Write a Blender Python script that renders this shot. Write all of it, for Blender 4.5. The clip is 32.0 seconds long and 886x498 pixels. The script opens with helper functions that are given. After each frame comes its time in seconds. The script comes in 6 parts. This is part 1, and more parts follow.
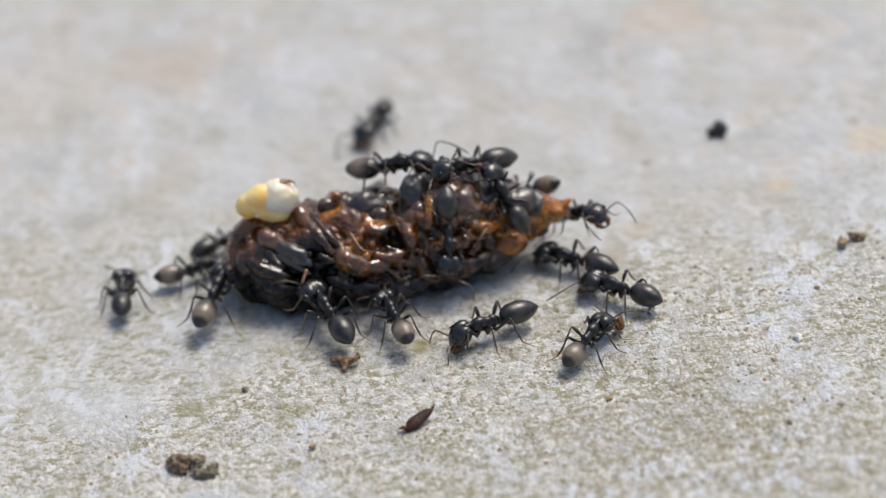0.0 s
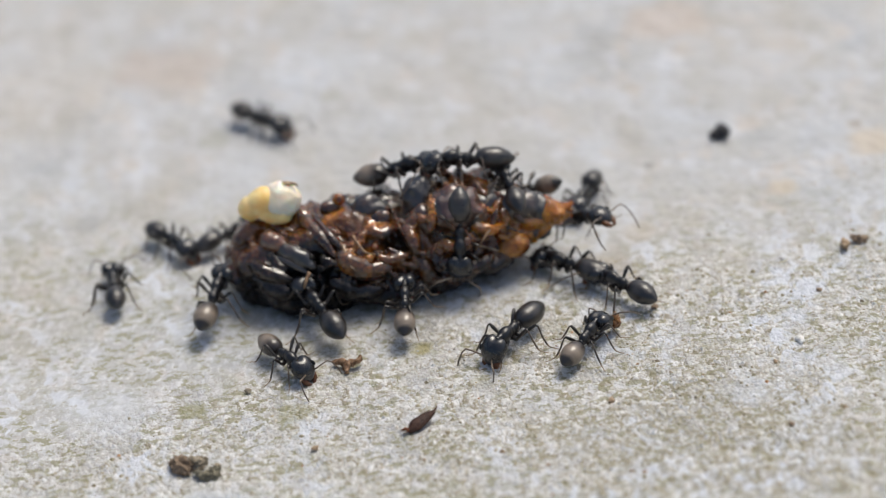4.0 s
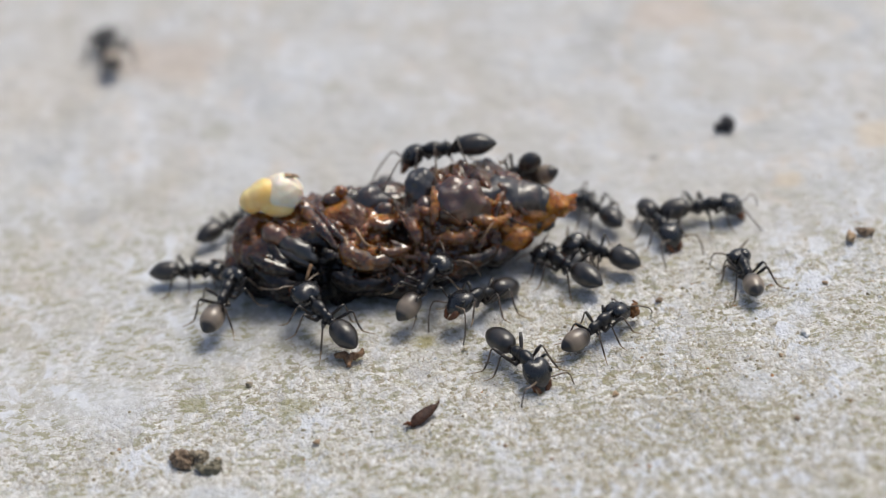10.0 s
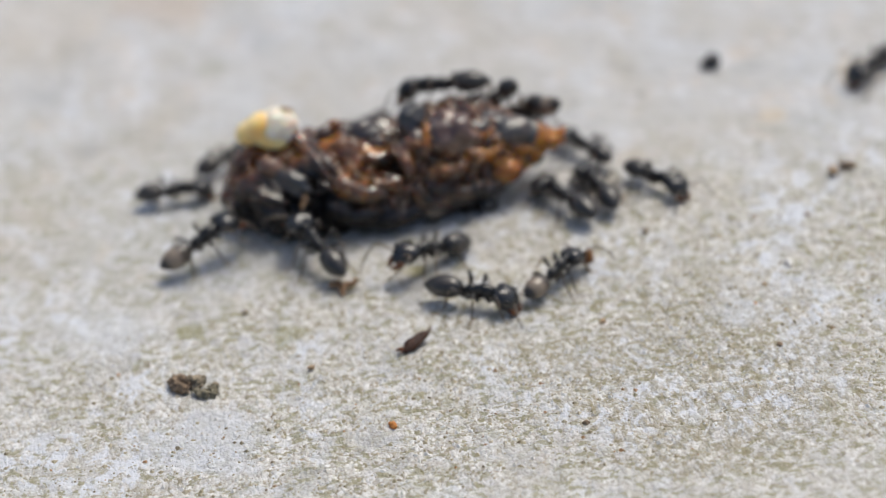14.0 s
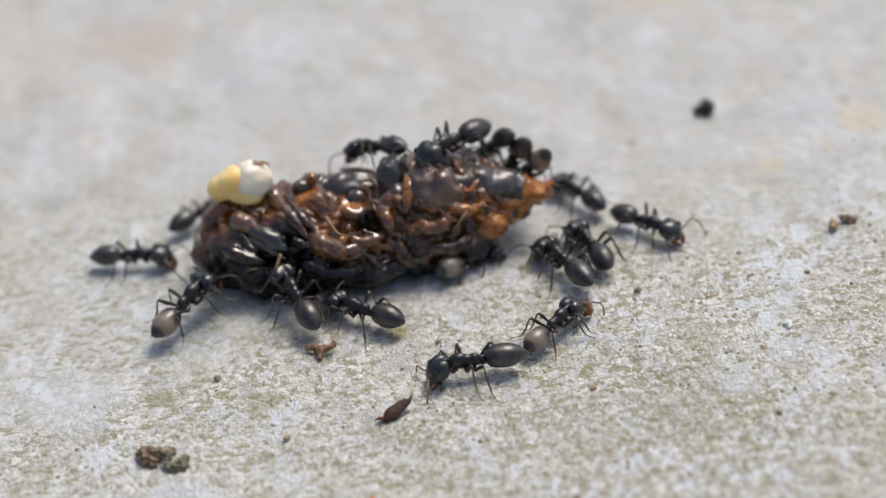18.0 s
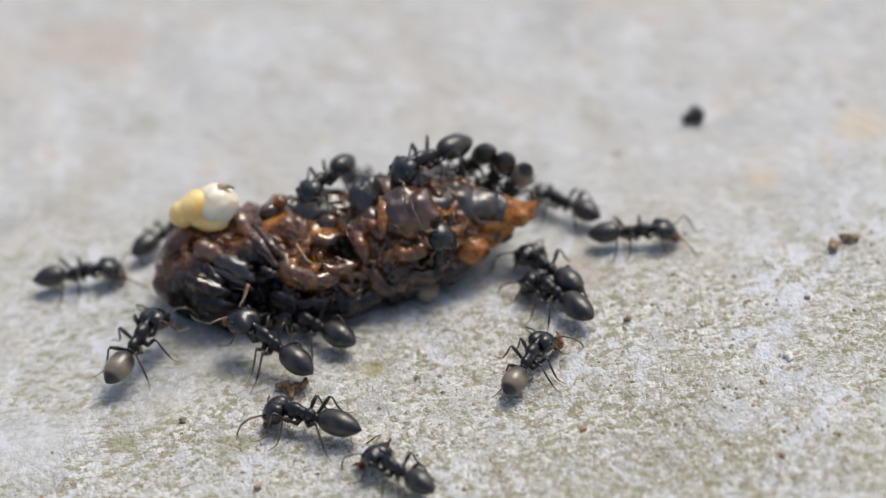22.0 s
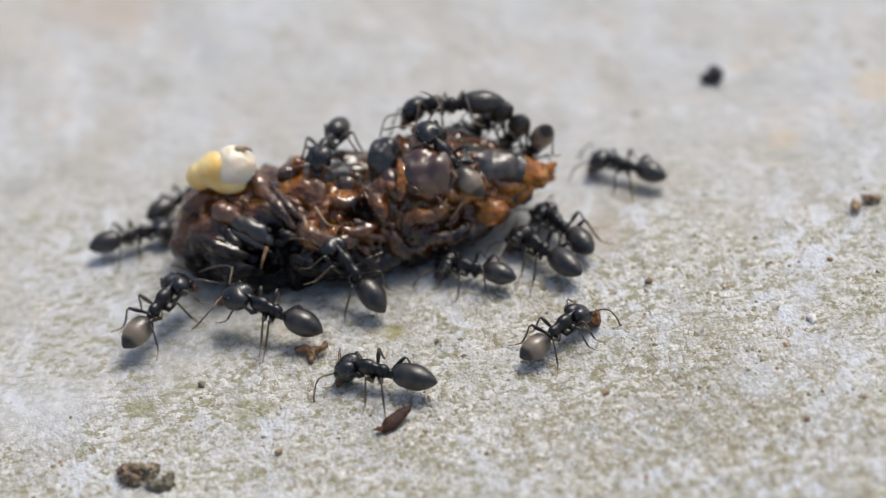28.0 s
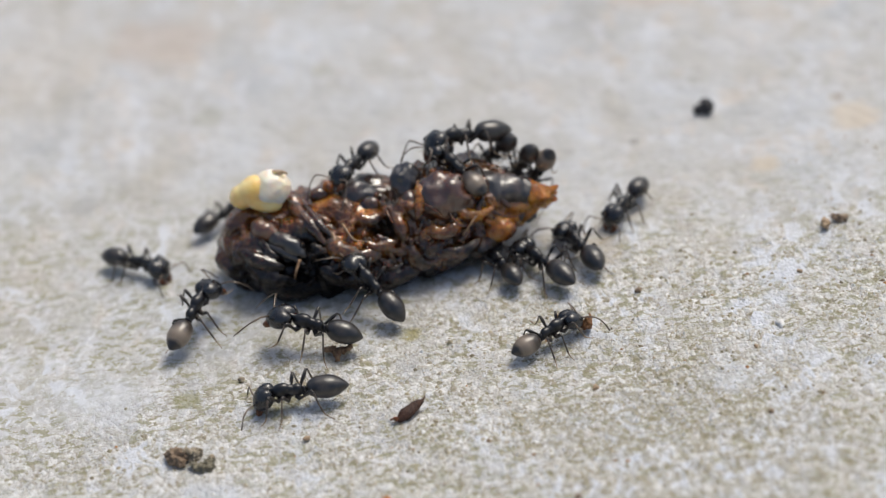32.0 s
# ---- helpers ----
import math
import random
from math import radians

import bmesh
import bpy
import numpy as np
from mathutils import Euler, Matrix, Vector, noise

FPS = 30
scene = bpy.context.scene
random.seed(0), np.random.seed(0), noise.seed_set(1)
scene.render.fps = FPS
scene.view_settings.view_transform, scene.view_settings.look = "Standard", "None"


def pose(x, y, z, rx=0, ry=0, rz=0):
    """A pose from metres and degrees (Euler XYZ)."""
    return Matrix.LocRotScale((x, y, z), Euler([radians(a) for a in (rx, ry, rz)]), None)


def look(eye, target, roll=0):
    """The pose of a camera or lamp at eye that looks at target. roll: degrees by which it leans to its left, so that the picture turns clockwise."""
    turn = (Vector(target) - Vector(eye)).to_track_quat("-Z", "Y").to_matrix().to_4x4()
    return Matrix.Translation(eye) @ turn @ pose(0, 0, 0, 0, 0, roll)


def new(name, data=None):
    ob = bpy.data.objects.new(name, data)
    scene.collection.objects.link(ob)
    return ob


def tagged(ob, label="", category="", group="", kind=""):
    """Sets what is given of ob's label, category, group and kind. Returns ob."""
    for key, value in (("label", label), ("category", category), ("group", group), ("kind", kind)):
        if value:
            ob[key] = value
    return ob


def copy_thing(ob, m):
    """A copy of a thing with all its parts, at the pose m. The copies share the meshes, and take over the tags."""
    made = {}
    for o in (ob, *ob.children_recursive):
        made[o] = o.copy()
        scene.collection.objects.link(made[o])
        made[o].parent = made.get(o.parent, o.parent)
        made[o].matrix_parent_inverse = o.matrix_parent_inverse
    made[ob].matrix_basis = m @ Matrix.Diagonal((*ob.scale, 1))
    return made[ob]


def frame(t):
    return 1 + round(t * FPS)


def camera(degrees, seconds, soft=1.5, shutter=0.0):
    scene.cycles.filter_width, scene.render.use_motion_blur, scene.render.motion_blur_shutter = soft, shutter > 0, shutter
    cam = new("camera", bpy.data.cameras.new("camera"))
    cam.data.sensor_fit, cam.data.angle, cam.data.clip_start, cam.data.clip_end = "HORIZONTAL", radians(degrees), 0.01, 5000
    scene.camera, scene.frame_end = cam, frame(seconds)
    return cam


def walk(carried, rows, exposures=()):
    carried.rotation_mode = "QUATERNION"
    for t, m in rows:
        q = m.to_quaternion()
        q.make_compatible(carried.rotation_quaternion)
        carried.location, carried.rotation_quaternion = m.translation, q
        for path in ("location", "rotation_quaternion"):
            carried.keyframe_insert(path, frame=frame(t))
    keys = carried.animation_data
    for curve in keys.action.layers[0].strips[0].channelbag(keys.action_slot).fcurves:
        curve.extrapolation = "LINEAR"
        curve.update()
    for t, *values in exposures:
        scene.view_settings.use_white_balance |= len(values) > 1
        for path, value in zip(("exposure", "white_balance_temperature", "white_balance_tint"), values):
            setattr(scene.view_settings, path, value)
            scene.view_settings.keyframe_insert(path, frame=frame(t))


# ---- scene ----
# A swarm of small black ants round a wet brown carcass on a weathered concrete slab.
# Lengths in the builders are millimetres; U turns them into metres.
U = 0.001
cam = camera(18.0, 32.0, soft=1.2)
cam.data.dof.use_dof = True
cam.data.dof.aperture_fstop = 41.0
# the camera holds its focus on the clear patch of slab just before the carcass; once it hunts nearer (motions)
focus_mark = new("focus_mark")
focus_mark.location = (-0.001, -0.0080, 0.0005)
cam.data.dof.focus_object = focus_mark
walk(cam, [
    (0, look((0.00000, -0.08928, 0.05798), (0.00000, -0.00541, 0.00351), -6.61)),
    (0.5, look((0.00005, -0.08941, 0.05777), (-0.00003, -0.00541, 0.00351), -6.67)),
    (1, look((0.00006, -0.08937, 0.05781), (-0.00003, -0.00541, 0.00351), -6.66)),
    (1.5, look((0.00014, -0.08938, 0.05789), (-0.00003, -0.00544, 0.00354), -6.72)),
    (2, look((0.00018, -0.08942, 0.05776), (-0.00003, -0.00542, 0.00350), -6.71)),
    (2.5, look((0.00005, -0.08936, 0.05786), (-0.00006, -0.00543, 0.00350), -6.70)),
    (3, look((0.00012, -0.08938, 0.05790), (-0.00006, -0.00542, 0.00357), -6.71)),
    (3.5, look((0.00009, -0.08947, 0.05782), (-0.00006, -0.00545, 0.00359), -6.69)),
    (5.5, look((0.00001, -0.08948, 0.05799), (-0.00012, -0.00544, 0.00380), -6.64)),
    (6, look((0.00009, -0.08952, 0.05792), (-0.00011, -0.00542, 0.00381), -6.70)),
    (6.5, look((-0.00007, -0.08943, 0.05788), (-0.00016, -0.00535, 0.00374), -6.57)),
    (7, look((0.00018, -0.08935, 0.05795), (-0.00016, -0.00534, 0.00371), -6.75)),
    (7.5, look((0.00017, -0.08951, 0.05787), (-0.00018, -0.00543, 0.00375), -6.73)),
    (8, look((-0.00012, -0.08933, 0.05787), (-0.00019, -0.00530, 0.00367), -6.59)),
    (8.5, look((-0.00000, -0.08946, 0.05781), (-0.00020, -0.00536, 0.00371), -6.66)),
    (9, look((0.00017, -0.08947, 0.05791), (-0.00021, -0.00542, 0.00374), -6.71)),
    (9.5, look((0.00008, -0.08924, 0.05762), (-0.00024, -0.00518, 0.00346), -6.71)),
    (10, look((0.00008, -0.08887, 0.05735), (-0.00021, -0.00493, 0.00300), -6.69)),
    (10.5, look((0.00018, -0.08812, 0.05707), (-0.00024, -0.00464, 0.00203), -6.74)),
    (11, look((0.00033, -0.08795, 0.05694), (0.00004, -0.00475, 0.00146), -6.70)),
    (11.5, look((0.00041, -0.08864, 0.05711), (0.00020, -0.00527, 0.00189), -6.67)),
    (12, look((0.00040, -0.08922, 0.05731), (0.00025, -0.00564, 0.00240), -6.68)),
    (12.5, look((0.00046, -0.08973, 0.05762), (0.00039, -0.00586, 0.00317), -6.64)),
    (13, look((-0.00007, -0.09028, 0.05745), (-0.00001, -0.00628, 0.00319), -6.53)),
    (13.5, look((0.00006, -0.09081, 0.05789), (-0.00008, -0.00732, 0.00284), -6.57)),
    (14, look((-0.00021, -0.09149, 0.05771), (-0.00019, -0.00830, 0.00221), -6.48)),
    (14.5, look((0.00009, -0.09127, 0.05749), (0.00005, -0.00800, 0.00211), -6.43)),
    (15, look((0.00045, -0.08917, 0.05738), (0.00036, -0.00594, 0.00194), -6.53)),
    (15.5, look((0.00104, -0.08778, 0.05690), (0.00104, -0.00419, 0.00201), -6.64)),
    (17.5, look((0.00053, -0.08607, 0.05666), (0.00098, -0.00269, 0.00146), -6.53)),
    (18, look((0.00018, -0.08629, 0.05670), (0.00069, -0.00310, 0.00121), -6.50)),
    (18.5, look((0.00039, -0.08582, 0.05671), (0.00086, -0.00273, 0.00107), -6.56)),
    (19, look((0.00016, -0.08523, 0.05670), (0.00096, -0.00226, 0.00088), -6.50)),
    (19.5, look((0.00014, -0.08386, 0.05654), (0.00108, -0.00130, 0.00011), -6.53)),
    (20, look((-0.00011, -0.08300, 0.05699), (0.00083, -0.00032, 0.00075), -6.64)),
    (20.5, look((-0.00037, -0.08153, 0.05717), (0.00088, 0.00069, 0.00027), -6.63)),
    (21, look((-0.00041, -0.08082, 0.05641), (0.00093, 0.00125, -0.00072), -6.55)),
    (21.5, look((-0.00023, -0.08038, 0.05634), (0.00105, 0.00129, -0.00135), -6.64)),
    (22, look((0.00006, -0.07939, 0.05646), (0.00165, 0.00209, -0.00149), -6.68)),
    (22.5, look((-0.00009, -0.07879, 0.05639), (0.00219, 0.00260, -0.00167), -6.61)),
    (23, look((-0.00034, -0.07856, 0.05652), (0.00208, 0.00363, -0.00039), -6.59)),
    (23.5, look((-0.00031, -0.07731, 0.05581), (0.00193, 0.00344, -0.00312), -6.68)),
    (24, look((-0.00047, -0.07697, 0.05573), (0.00198, 0.00332, -0.00384), -6.62)),
    (24.5, look((-0.00041, -0.07694, 0.05590), (0.00193, 0.00315, -0.00394), -6.68)),
    (25, look((-0.00045, -0.07725, 0.05596), (0.00177, 0.00276, -0.00398), -6.72)),
    (25.5, look((-0.00090, -0.07767, 0.05578), (0.00144, 0.00238, -0.00410), -6.66)),
    (27.5, look((-0.00087, -0.07801, 0.05608), (0.00091, 0.00185, -0.00408), -6.74)),
    (28, look((-0.00091, -0.07855, 0.05635), (0.00086, 0.00194, -0.00296), -6.73)),
    (28.5, look((-0.00099, -0.07879, 0.05633), (0.00072, 0.00177, -0.00289), -6.68)),
    (29, look((-0.00119, -0.07904, 0.05663), (0.00054, 0.00167, -0.00239), -6.69)),
    (29.5, look((-0.00018, -0.08114, 0.05904), (0.00104, -0.00024, 0.00027), -6.91)),
    (30, look((0.00020, -0.08407, 0.06062), (0.00113, -0.00301, 0.00206), -7.14)),
    (30.5, look((0.00127, -0.08647, 0.06296), (0.00017, -0.00535, 0.00449), -7.99)),
    (31, look((0.00177, -0.08777, 0.06272), (0.00065, -0.00649, 0.00447), -7.91)),
    (31.5, look((0.00179, -0.08846, 0.06310), (0.00053, -0.00723, 0.00479), -7.92)),
    (32, look((0.00179, -0.08866, 0.06272), (0.00038, -0.00738, 0.00448), -7.96)),
])

# ---- light ----
SUN = Vector((0.36, 0.34, 0.98)).normalized()
world = bpy.data.worlds.new("sky")
scene.world = world
world.use_nodes = True
wn = world.node_tree.nodes
sky = wn.new("ShaderNodeTexSky")
sky.sky_type = "NISHITA"
sky.sun_disc = False
sky.sun_elevation = math.asin(SUN.z)
sky.sun_rotation = math.atan2(SUN.x, SUN.y)
sky.air_density, sky.dust_density, sky.ozone_density = 0.9, 4.5, 1.0
world.node_tree.links.new(sky.outputs[0], wn["Background"].inputs[0])
wn["Background"].inputs[1].default_value = 0.15
sun = new("sun", bpy.data.lights.new("sun", "SUN"))
sun.data.energy, sun.data.angle, sun.data.color = 2.1, radians(22), (1.0, 0.935, 0.85)
sun.matrix_basis = look(SUN * 2, (0, 0, 0))
scene.view_settings.exposure = -0.205
scene.view_settings.use_white_balance = True
scene.view_settings.white_balance_temperature, scene.view_settings.white_balance_tint = 6470, 6.0


# ---- materials ----
class Nodes:
    """Short hand for building a node material."""

    def __init__(self, name, rough=0.5, spec=0.5):
        self.mat = bpy.data.materials.new(name)
        self.mat.use_nodes = True
        self.tree = self.mat.node_tree
        self.out = self.tree.nodes["Principled BSDF"]
        self.out.inputs["Roughness"].default_value = rough
        self.out.inputs["Specular IOR Level"].default_value = spec
        self.where = self.tree.nodes.new("ShaderNodeTexCoord").outputs["Object"]

    def node(self, kind, **sockets):
        n = self.tree.nodes.new(kind)
        for key, value in sockets.items():
            self.put(n.inputs[key], value)
        return n

    def put(self, socket, value):
        if isinstance(value, bpy.types.NodeSocket):
            self.tree.links.new(value, socket)
        else:
            socket.default_value = value

    def noise(self, size, detail=3.0, rough=0.6, where=None, warp=0.0):
        n = self.node("ShaderNodeTexNoise", Vector=where or self.where, Scale=1.0 / (size * U), Detail=detail, Roughness=rough, Distortion=warp)
        return n.outputs["Fac"]

    def cells(self, size, feature="F1", out="Distance"):
        n = self.node("ShaderNodeTexVoronoi", Vector=self.where, Scale=1.0 / (size * U))
        n.feature = feature
        return n.outputs[out]

    def ramp(self, fac, *stops):
        n = self.node("ShaderNodeValToRGB", Fac=fac)
        els = n.color_ramp.elements
        while len(els) < len(stops):
            els.new(0.5)
        for e, (at_, col) in zip(els, stops):
            e.position = at_
            e.color = (*col, 1) if isinstance(col, tuple) else (col, col, col, 1)
        return n.outputs["Color"]

    def mix(self, fac, a, b, blend="MIX"):
        n = self.tree.nodes.new("ShaderNodeMix")
        n.data_type, n.blend_type = "RGBA", blend
        for socket, value in ((n.inputs[0], fac), (n.inputs[6], a), (n.inputs[7], b)):
            if isinstance(value, tuple):
                value = (*value, 1)
            self.put(socket, value)
        return n.outputs[2]

    def maths(self, op, a, b=0.0):
        n = self.tree.nodes.new("ShaderNodeMath")
        n.operation = op
        self.put(n.inputs[0], a), self.put(n.inputs[1], b)
        return n.outputs[0]

    def spot(self, x, y, r, size=1.5):
        """A stain of radius r mm round (x, y), with a ragged rim."""
        d = self.node("ShaderNodeVectorMath")
        d.operation = "DISTANCE"
        self.put(d.inputs[0], self.where)
        d.inputs[1].default_value = (x * U, y * U, 0)
        far = self.maths("DIVIDE", d.outputs["Value"], r * U)
        far = self.maths("ADD", far, self.maths("MULTIPLY", self.noise(size, 4), 0.9))
        return self.ramp(far, (0.75, 1.0), (1.35, 0.0))

    def done(self, colour, bump=None, deep=0.02, rough=None, strength=1.0):
        self.put(self.out.inputs["Base Color"], (*colour, 1) if isinstance(colour, tuple) else colour)
        if rough is not None:
            self.put(self.out.inputs["Roughness"], rough)
        if bump is not None:
            b = self.node("ShaderNodeBump", Height=bump, Distance=deep * U, Strength=strength)
            self.put(self.out.inputs["Normal"], b.outputs[0])
        return self.mat


def concrete():
    m = Nodes("weathered_concrete", 0.75, 0.35)
    plain = m.where
    # the slab was floated along y, so its skin is drawn out that way
    drawn = m.node("ShaderNodeVectorMath")
    drawn.operation = "MULTIPLY"
    m.put(drawn.inputs[0], plain)
    drawn.inputs[1].default_value = (1.0, 0.72, 1.0)
    m.where = drawn.outputs[0]
    fine, grain = m.noise(0.20, 2, 0.55, warp=0.7), m.noise(0.50, 3, 0.6, warp=0.5)
    # the skin is worn off on the y- side of the slab and whole on the y+ side
    split = m.node("ShaderNodeSeparateXYZ", Vector=plain)
    worn = m.maths("ADD", m.maths("DIVIDE", split.outputs["Y"], 9 * U), m.maths("MULTIPLY", m.noise(4.0, 3), 1.1))
    m.where = plain
    near = m.ramp(m.maths("ADD", worn, m.maths("MULTIPLY", m.maths("MINIMUM", split.outputs["X"], 0.0), 45.0)), (0.1, 1.0), (0.95, 0.0))
    worn = m.maths("SUBTRACT", worn, m.maths("MULTIPLY", m.maths("MINIMUM", m.maths("DIVIDE", split.outputs["X"], 12 * U), 0.3), 0.55))
    bare = m.mix(m.spot(0, 0, 60, 20), (0.3, 0.3, 0.3), m.ramp(worn, (-0.35, 1.0), (0.30, 0.06)))
    m.where = drawn.outputs[0]
    c = m.ramp(m.noise(6.5, 4, 0.55), (0.30, (0.38, 0.395, 0.42)), (0.44, (0.455, 0.455, 0.45)), (0.56, (0.43, 0.412, 0.38)), (0.70, (0.485, 0.445, 0.395)))
    # bluish lime bloom in soft patches
    c = m.mix(m.ramp(m.noise(3.0, 4, 0.55), (0.44, 0.0), (0.62, 0.75)), c, (0.50, 0.52, 0.55))
    c = m.mix(m.ramp(m.noise(2.3, 4, 0.55), (0.48, 0.0), (0.64, 0.6)), c, (0.37, 0.355, 0.325))
    c = m.mix(m.ramp(m.noise(1.4, 4, 0.6), (0.53, 0.0), (0.66, 0.6)), c, (0.58, 0.59, 0.62))
    # warm beige film in soft blotches
    c = m.mix(m.ramp(m.noise(1.5, 4, 0.6), (0.54, 0.0), (0.68, 0.5)), c, (0.52, 0.44, 0.355))
    # bared sand: flat little grains of many colours
    push = m.node("ShaderNodeTexNoise", Vector=plain, Scale=1.0 / (0.26 * U), Detail=3.0)
    moved = m.node("ShaderNodeVectorMath")
    moved.operation = "MULTIPLY"
    m.put(moved.inputs[0], push.outputs["Color"])
    moved.inputs[1].default_value = (0.26 * U, 0.26 * U, 0.26 * U)
    sand_at = m.node("ShaderNodeVectorMath")
    m.put(sand_at.inputs[0], drawn.outputs[0]), m.put(sand_at.inputs[1], moved.outputs[0])
    m.where = sand_at.outputs[0]
    one = m.node("ShaderNodeSeparateXYZ", Vector=m.cells(0.14, "F1", "Color")).outputs["X"]
    dome = m.cells(0.14)
    two = m.node("ShaderNodeSeparateXYZ", Vector=m.cells(0.30, "F1", "Color")).outputs["X"]
    m.where = drawn.outputs[0]
    sand = m.ramp(one, (0.0, (0.22, 0.185, 0.11)), (0.14, (0.34, 0.30, 0.225)), (0.30, (0.46, 0.435, 0.395)), (0.50, (0.53, 0.51, 0.475)), (0.70, (0.60, 0.585, 0.555)), (0.86, (0.71, 0.70, 0.68)))
    sand = m.mix(m.ramp(two, (0.80, 0.0), (0.84, 0.7)), sand, (0.60, 0.605, 0.62))
    crowd = m.ramp(m.noise(2.0, 5, 0.7), (0.40, 0.15), (0.50, 0.95))
    c = m.mix(m.maths("MULTIPLY", bare, crowd), c, sand)
    # fine mottling of the worn skin: pale specks, grey and tan pores
    speck = m.noise(0.20, 4, 0.7, warp=0.4)
    c = m.mix(m.maths("MULTIPLY", m.ramp(speck, (0.54, 0.0), (0.60, 0.6)), near), c, (0.68, 0.68, 0.67))
    c = m.mix(m.maths("MULTIPLY", m.ramp(speck, (0.38, 0.55), (0.45, 0.0)), near), c, (0.36, 0.33, 0.27))
    # olive algae in flecks, crowded together in patches of a few millimetres
    wide = m.node("ShaderNodeVectorMath")
    wide.operation = "MULTIPLY"
    m.put(wide.inputs[0], plain)
    wide.inputs[1].default_value = (0.62, 1.0, 1.0)
    fleck = m.ramp(m.noise(0.29, 4, 0.66, where=wide.outputs[0], warp=0.35), (0.532, 0.0), (0.552, 1.0))
    algae = m.maths("MULTIPLY", m.ramp(m.noise(2.6, 4, 0.6), (0.38, 0.3), (0.52, 1.0)), fleck)
    film_ = m.ramp(m.noise(1.6, 4, 0.65), (0.52, 0.0), (0.66, 0.35))
    algae = m.maths("MULTIPLY", m.maths("MAXIMUM", algae, film_), near)
    c = m.mix(m.maths("MULTIPLY", algae, 0.75), c, (0.25, 0.235, 0.128))
    # flakes of bluish lime with crisp edges
    lime = m.maths("MULTIPLY", m.ramp(m.noise(4.5, 3, 0.5), (0.50, 0.0), (0.60, 1.0)), m.ramp(m.noise(0.85, 5, 0.62, warp=0.6), (0.50, 0.0), (0.54, 1.0)))
    c = m.mix(m.maths("MULTIPLY", lime, m.ramp(near, (0.0, 0.25), (1.0, 0.75))), c, (0.62, 0.65, 0.71))
    m.where = plain
    dirty = m.spot(8, -14, 13, 4)
    m.where = drawn.outputs[0]
    dirty = m.maths("MULTIPLY", dirty, m.ramp(m.noise(0.30, 3, 0.65), (0.47, 0.0), (0.56, 1.0)))
    c = m.mix(m.maths("MULTIPLY", dirty, 0.6), c, (0.25, 0.215, 0.13))
    m.where = plain
    for x, y, r, col, k in ((17.2, 4.6, 2.2, (0.60, 0.46, 0.28), 0.4), (13.2, 2.0, 1.5, (0.58, 0.46, 0.30), 0.45), (16.8, 5.9, 0.8, (0.36, 0.29, 0.22), 0.6),
                            (-9.6, -8.4, 1.0, (0.24, 0.23, 0.10), 0.6), (-1.2, -6.2, 0.9, (0.30, 0.26, 0.08), 0.7), (-6.0, -9.4, 1.6, (0.25, 0.24, 0.12), 0.5),
                            (8.4, 4.6, 0.5, (0.20, 0.19, 0.18), 0.6), (10.5, 16.0, 4.0, (0.50, 0.40, 0.32), 0.5), (-11.0, 17.0, 5.0, (0.46, 0.38, 0.32), 0.5),
                            (-9.0, 10.5, 1.6, (0.34, 0.33, 0.27), 0.5), (-4.0, 13.0, 1.3, (0.36, 0.35, 0.30), 0.5), (-14.0, 5.0, 1.4, (0.32, 0.31, 0.30), 0.5),
                            (-9.0, -15.0, 4.5, (0.60, 0.63, 0.69), 0.55), (-12.5, -8.0, 3.5, (0.56, 0.585, 0.63), 0.5), (10.0, -11.0, 2.0, (0.58, 0.61, 0.66), 0.45), (6.0, -2.5, 2.2, (0.40, 0.34, 0.26), 0.6), (7.5, 0.0, 1.6, (0.44, 0.38, 0.30), 0.5)):
        c = m.mix(m.maths("MULTIPLY", m.spot(x, y, r), k), c, col)
    tall = m.maths("ADD", m.maths("MULTIPLY", grain, 0.9), m.maths("MULTIPLY", fine, 0.25))
    tall = m.maths("SUBTRACT", tall, m.maths("MULTIPLY", dome, 0.40))
    return m.done(c, m.maths("MULTIPLY", tall, bare), 0.15, m.ramp(fine, (0.4, 0.8), (0.7, 0.4)))


def grit_mat():
    m = Nodes("sand_grain", 0.4, 0.5)
    one = m.node("ShaderNodeNewGeometry").outputs["Random Per Island"]
    c = m.ramp(one, (0.0, (0.56, 0.545, 0.51)), (0.35, (0.64, 0.64, 0.64)), (0.6, (0.48, 0.42, 0.31)), (0.85, (0.34, 0.30, 0.19)), (0.97, (0.20, 0.16, 0.10)), (1.0, (0.45, 0.22, 0.08)))
    return m.done(c, m.noise(0.05), 0.01)


def shell(name, dark, pale, rough, fuzz=0.0, spec=0.5):
    """Ant cuticle: finely pitted, with a thin bloom of hair."""
    m = Nodes(name, rough, spec)
    c = m.mix(m.ramp(m.noise(0.5, 3), (0.35, 0.0), (0.7, 1.0)), dark, pale)
    m.out.inputs["Sheen Weight"].default_value = fuzz
    m.out.inputs["Sheen Roughness"].default_value = 0.4
    return m.done(c, m.noise(0.04, 2), 0.004, m.ramp(m.noise(0.3, 3), (0.3, rough - 0.06), (0.7, rough + 0.06)))


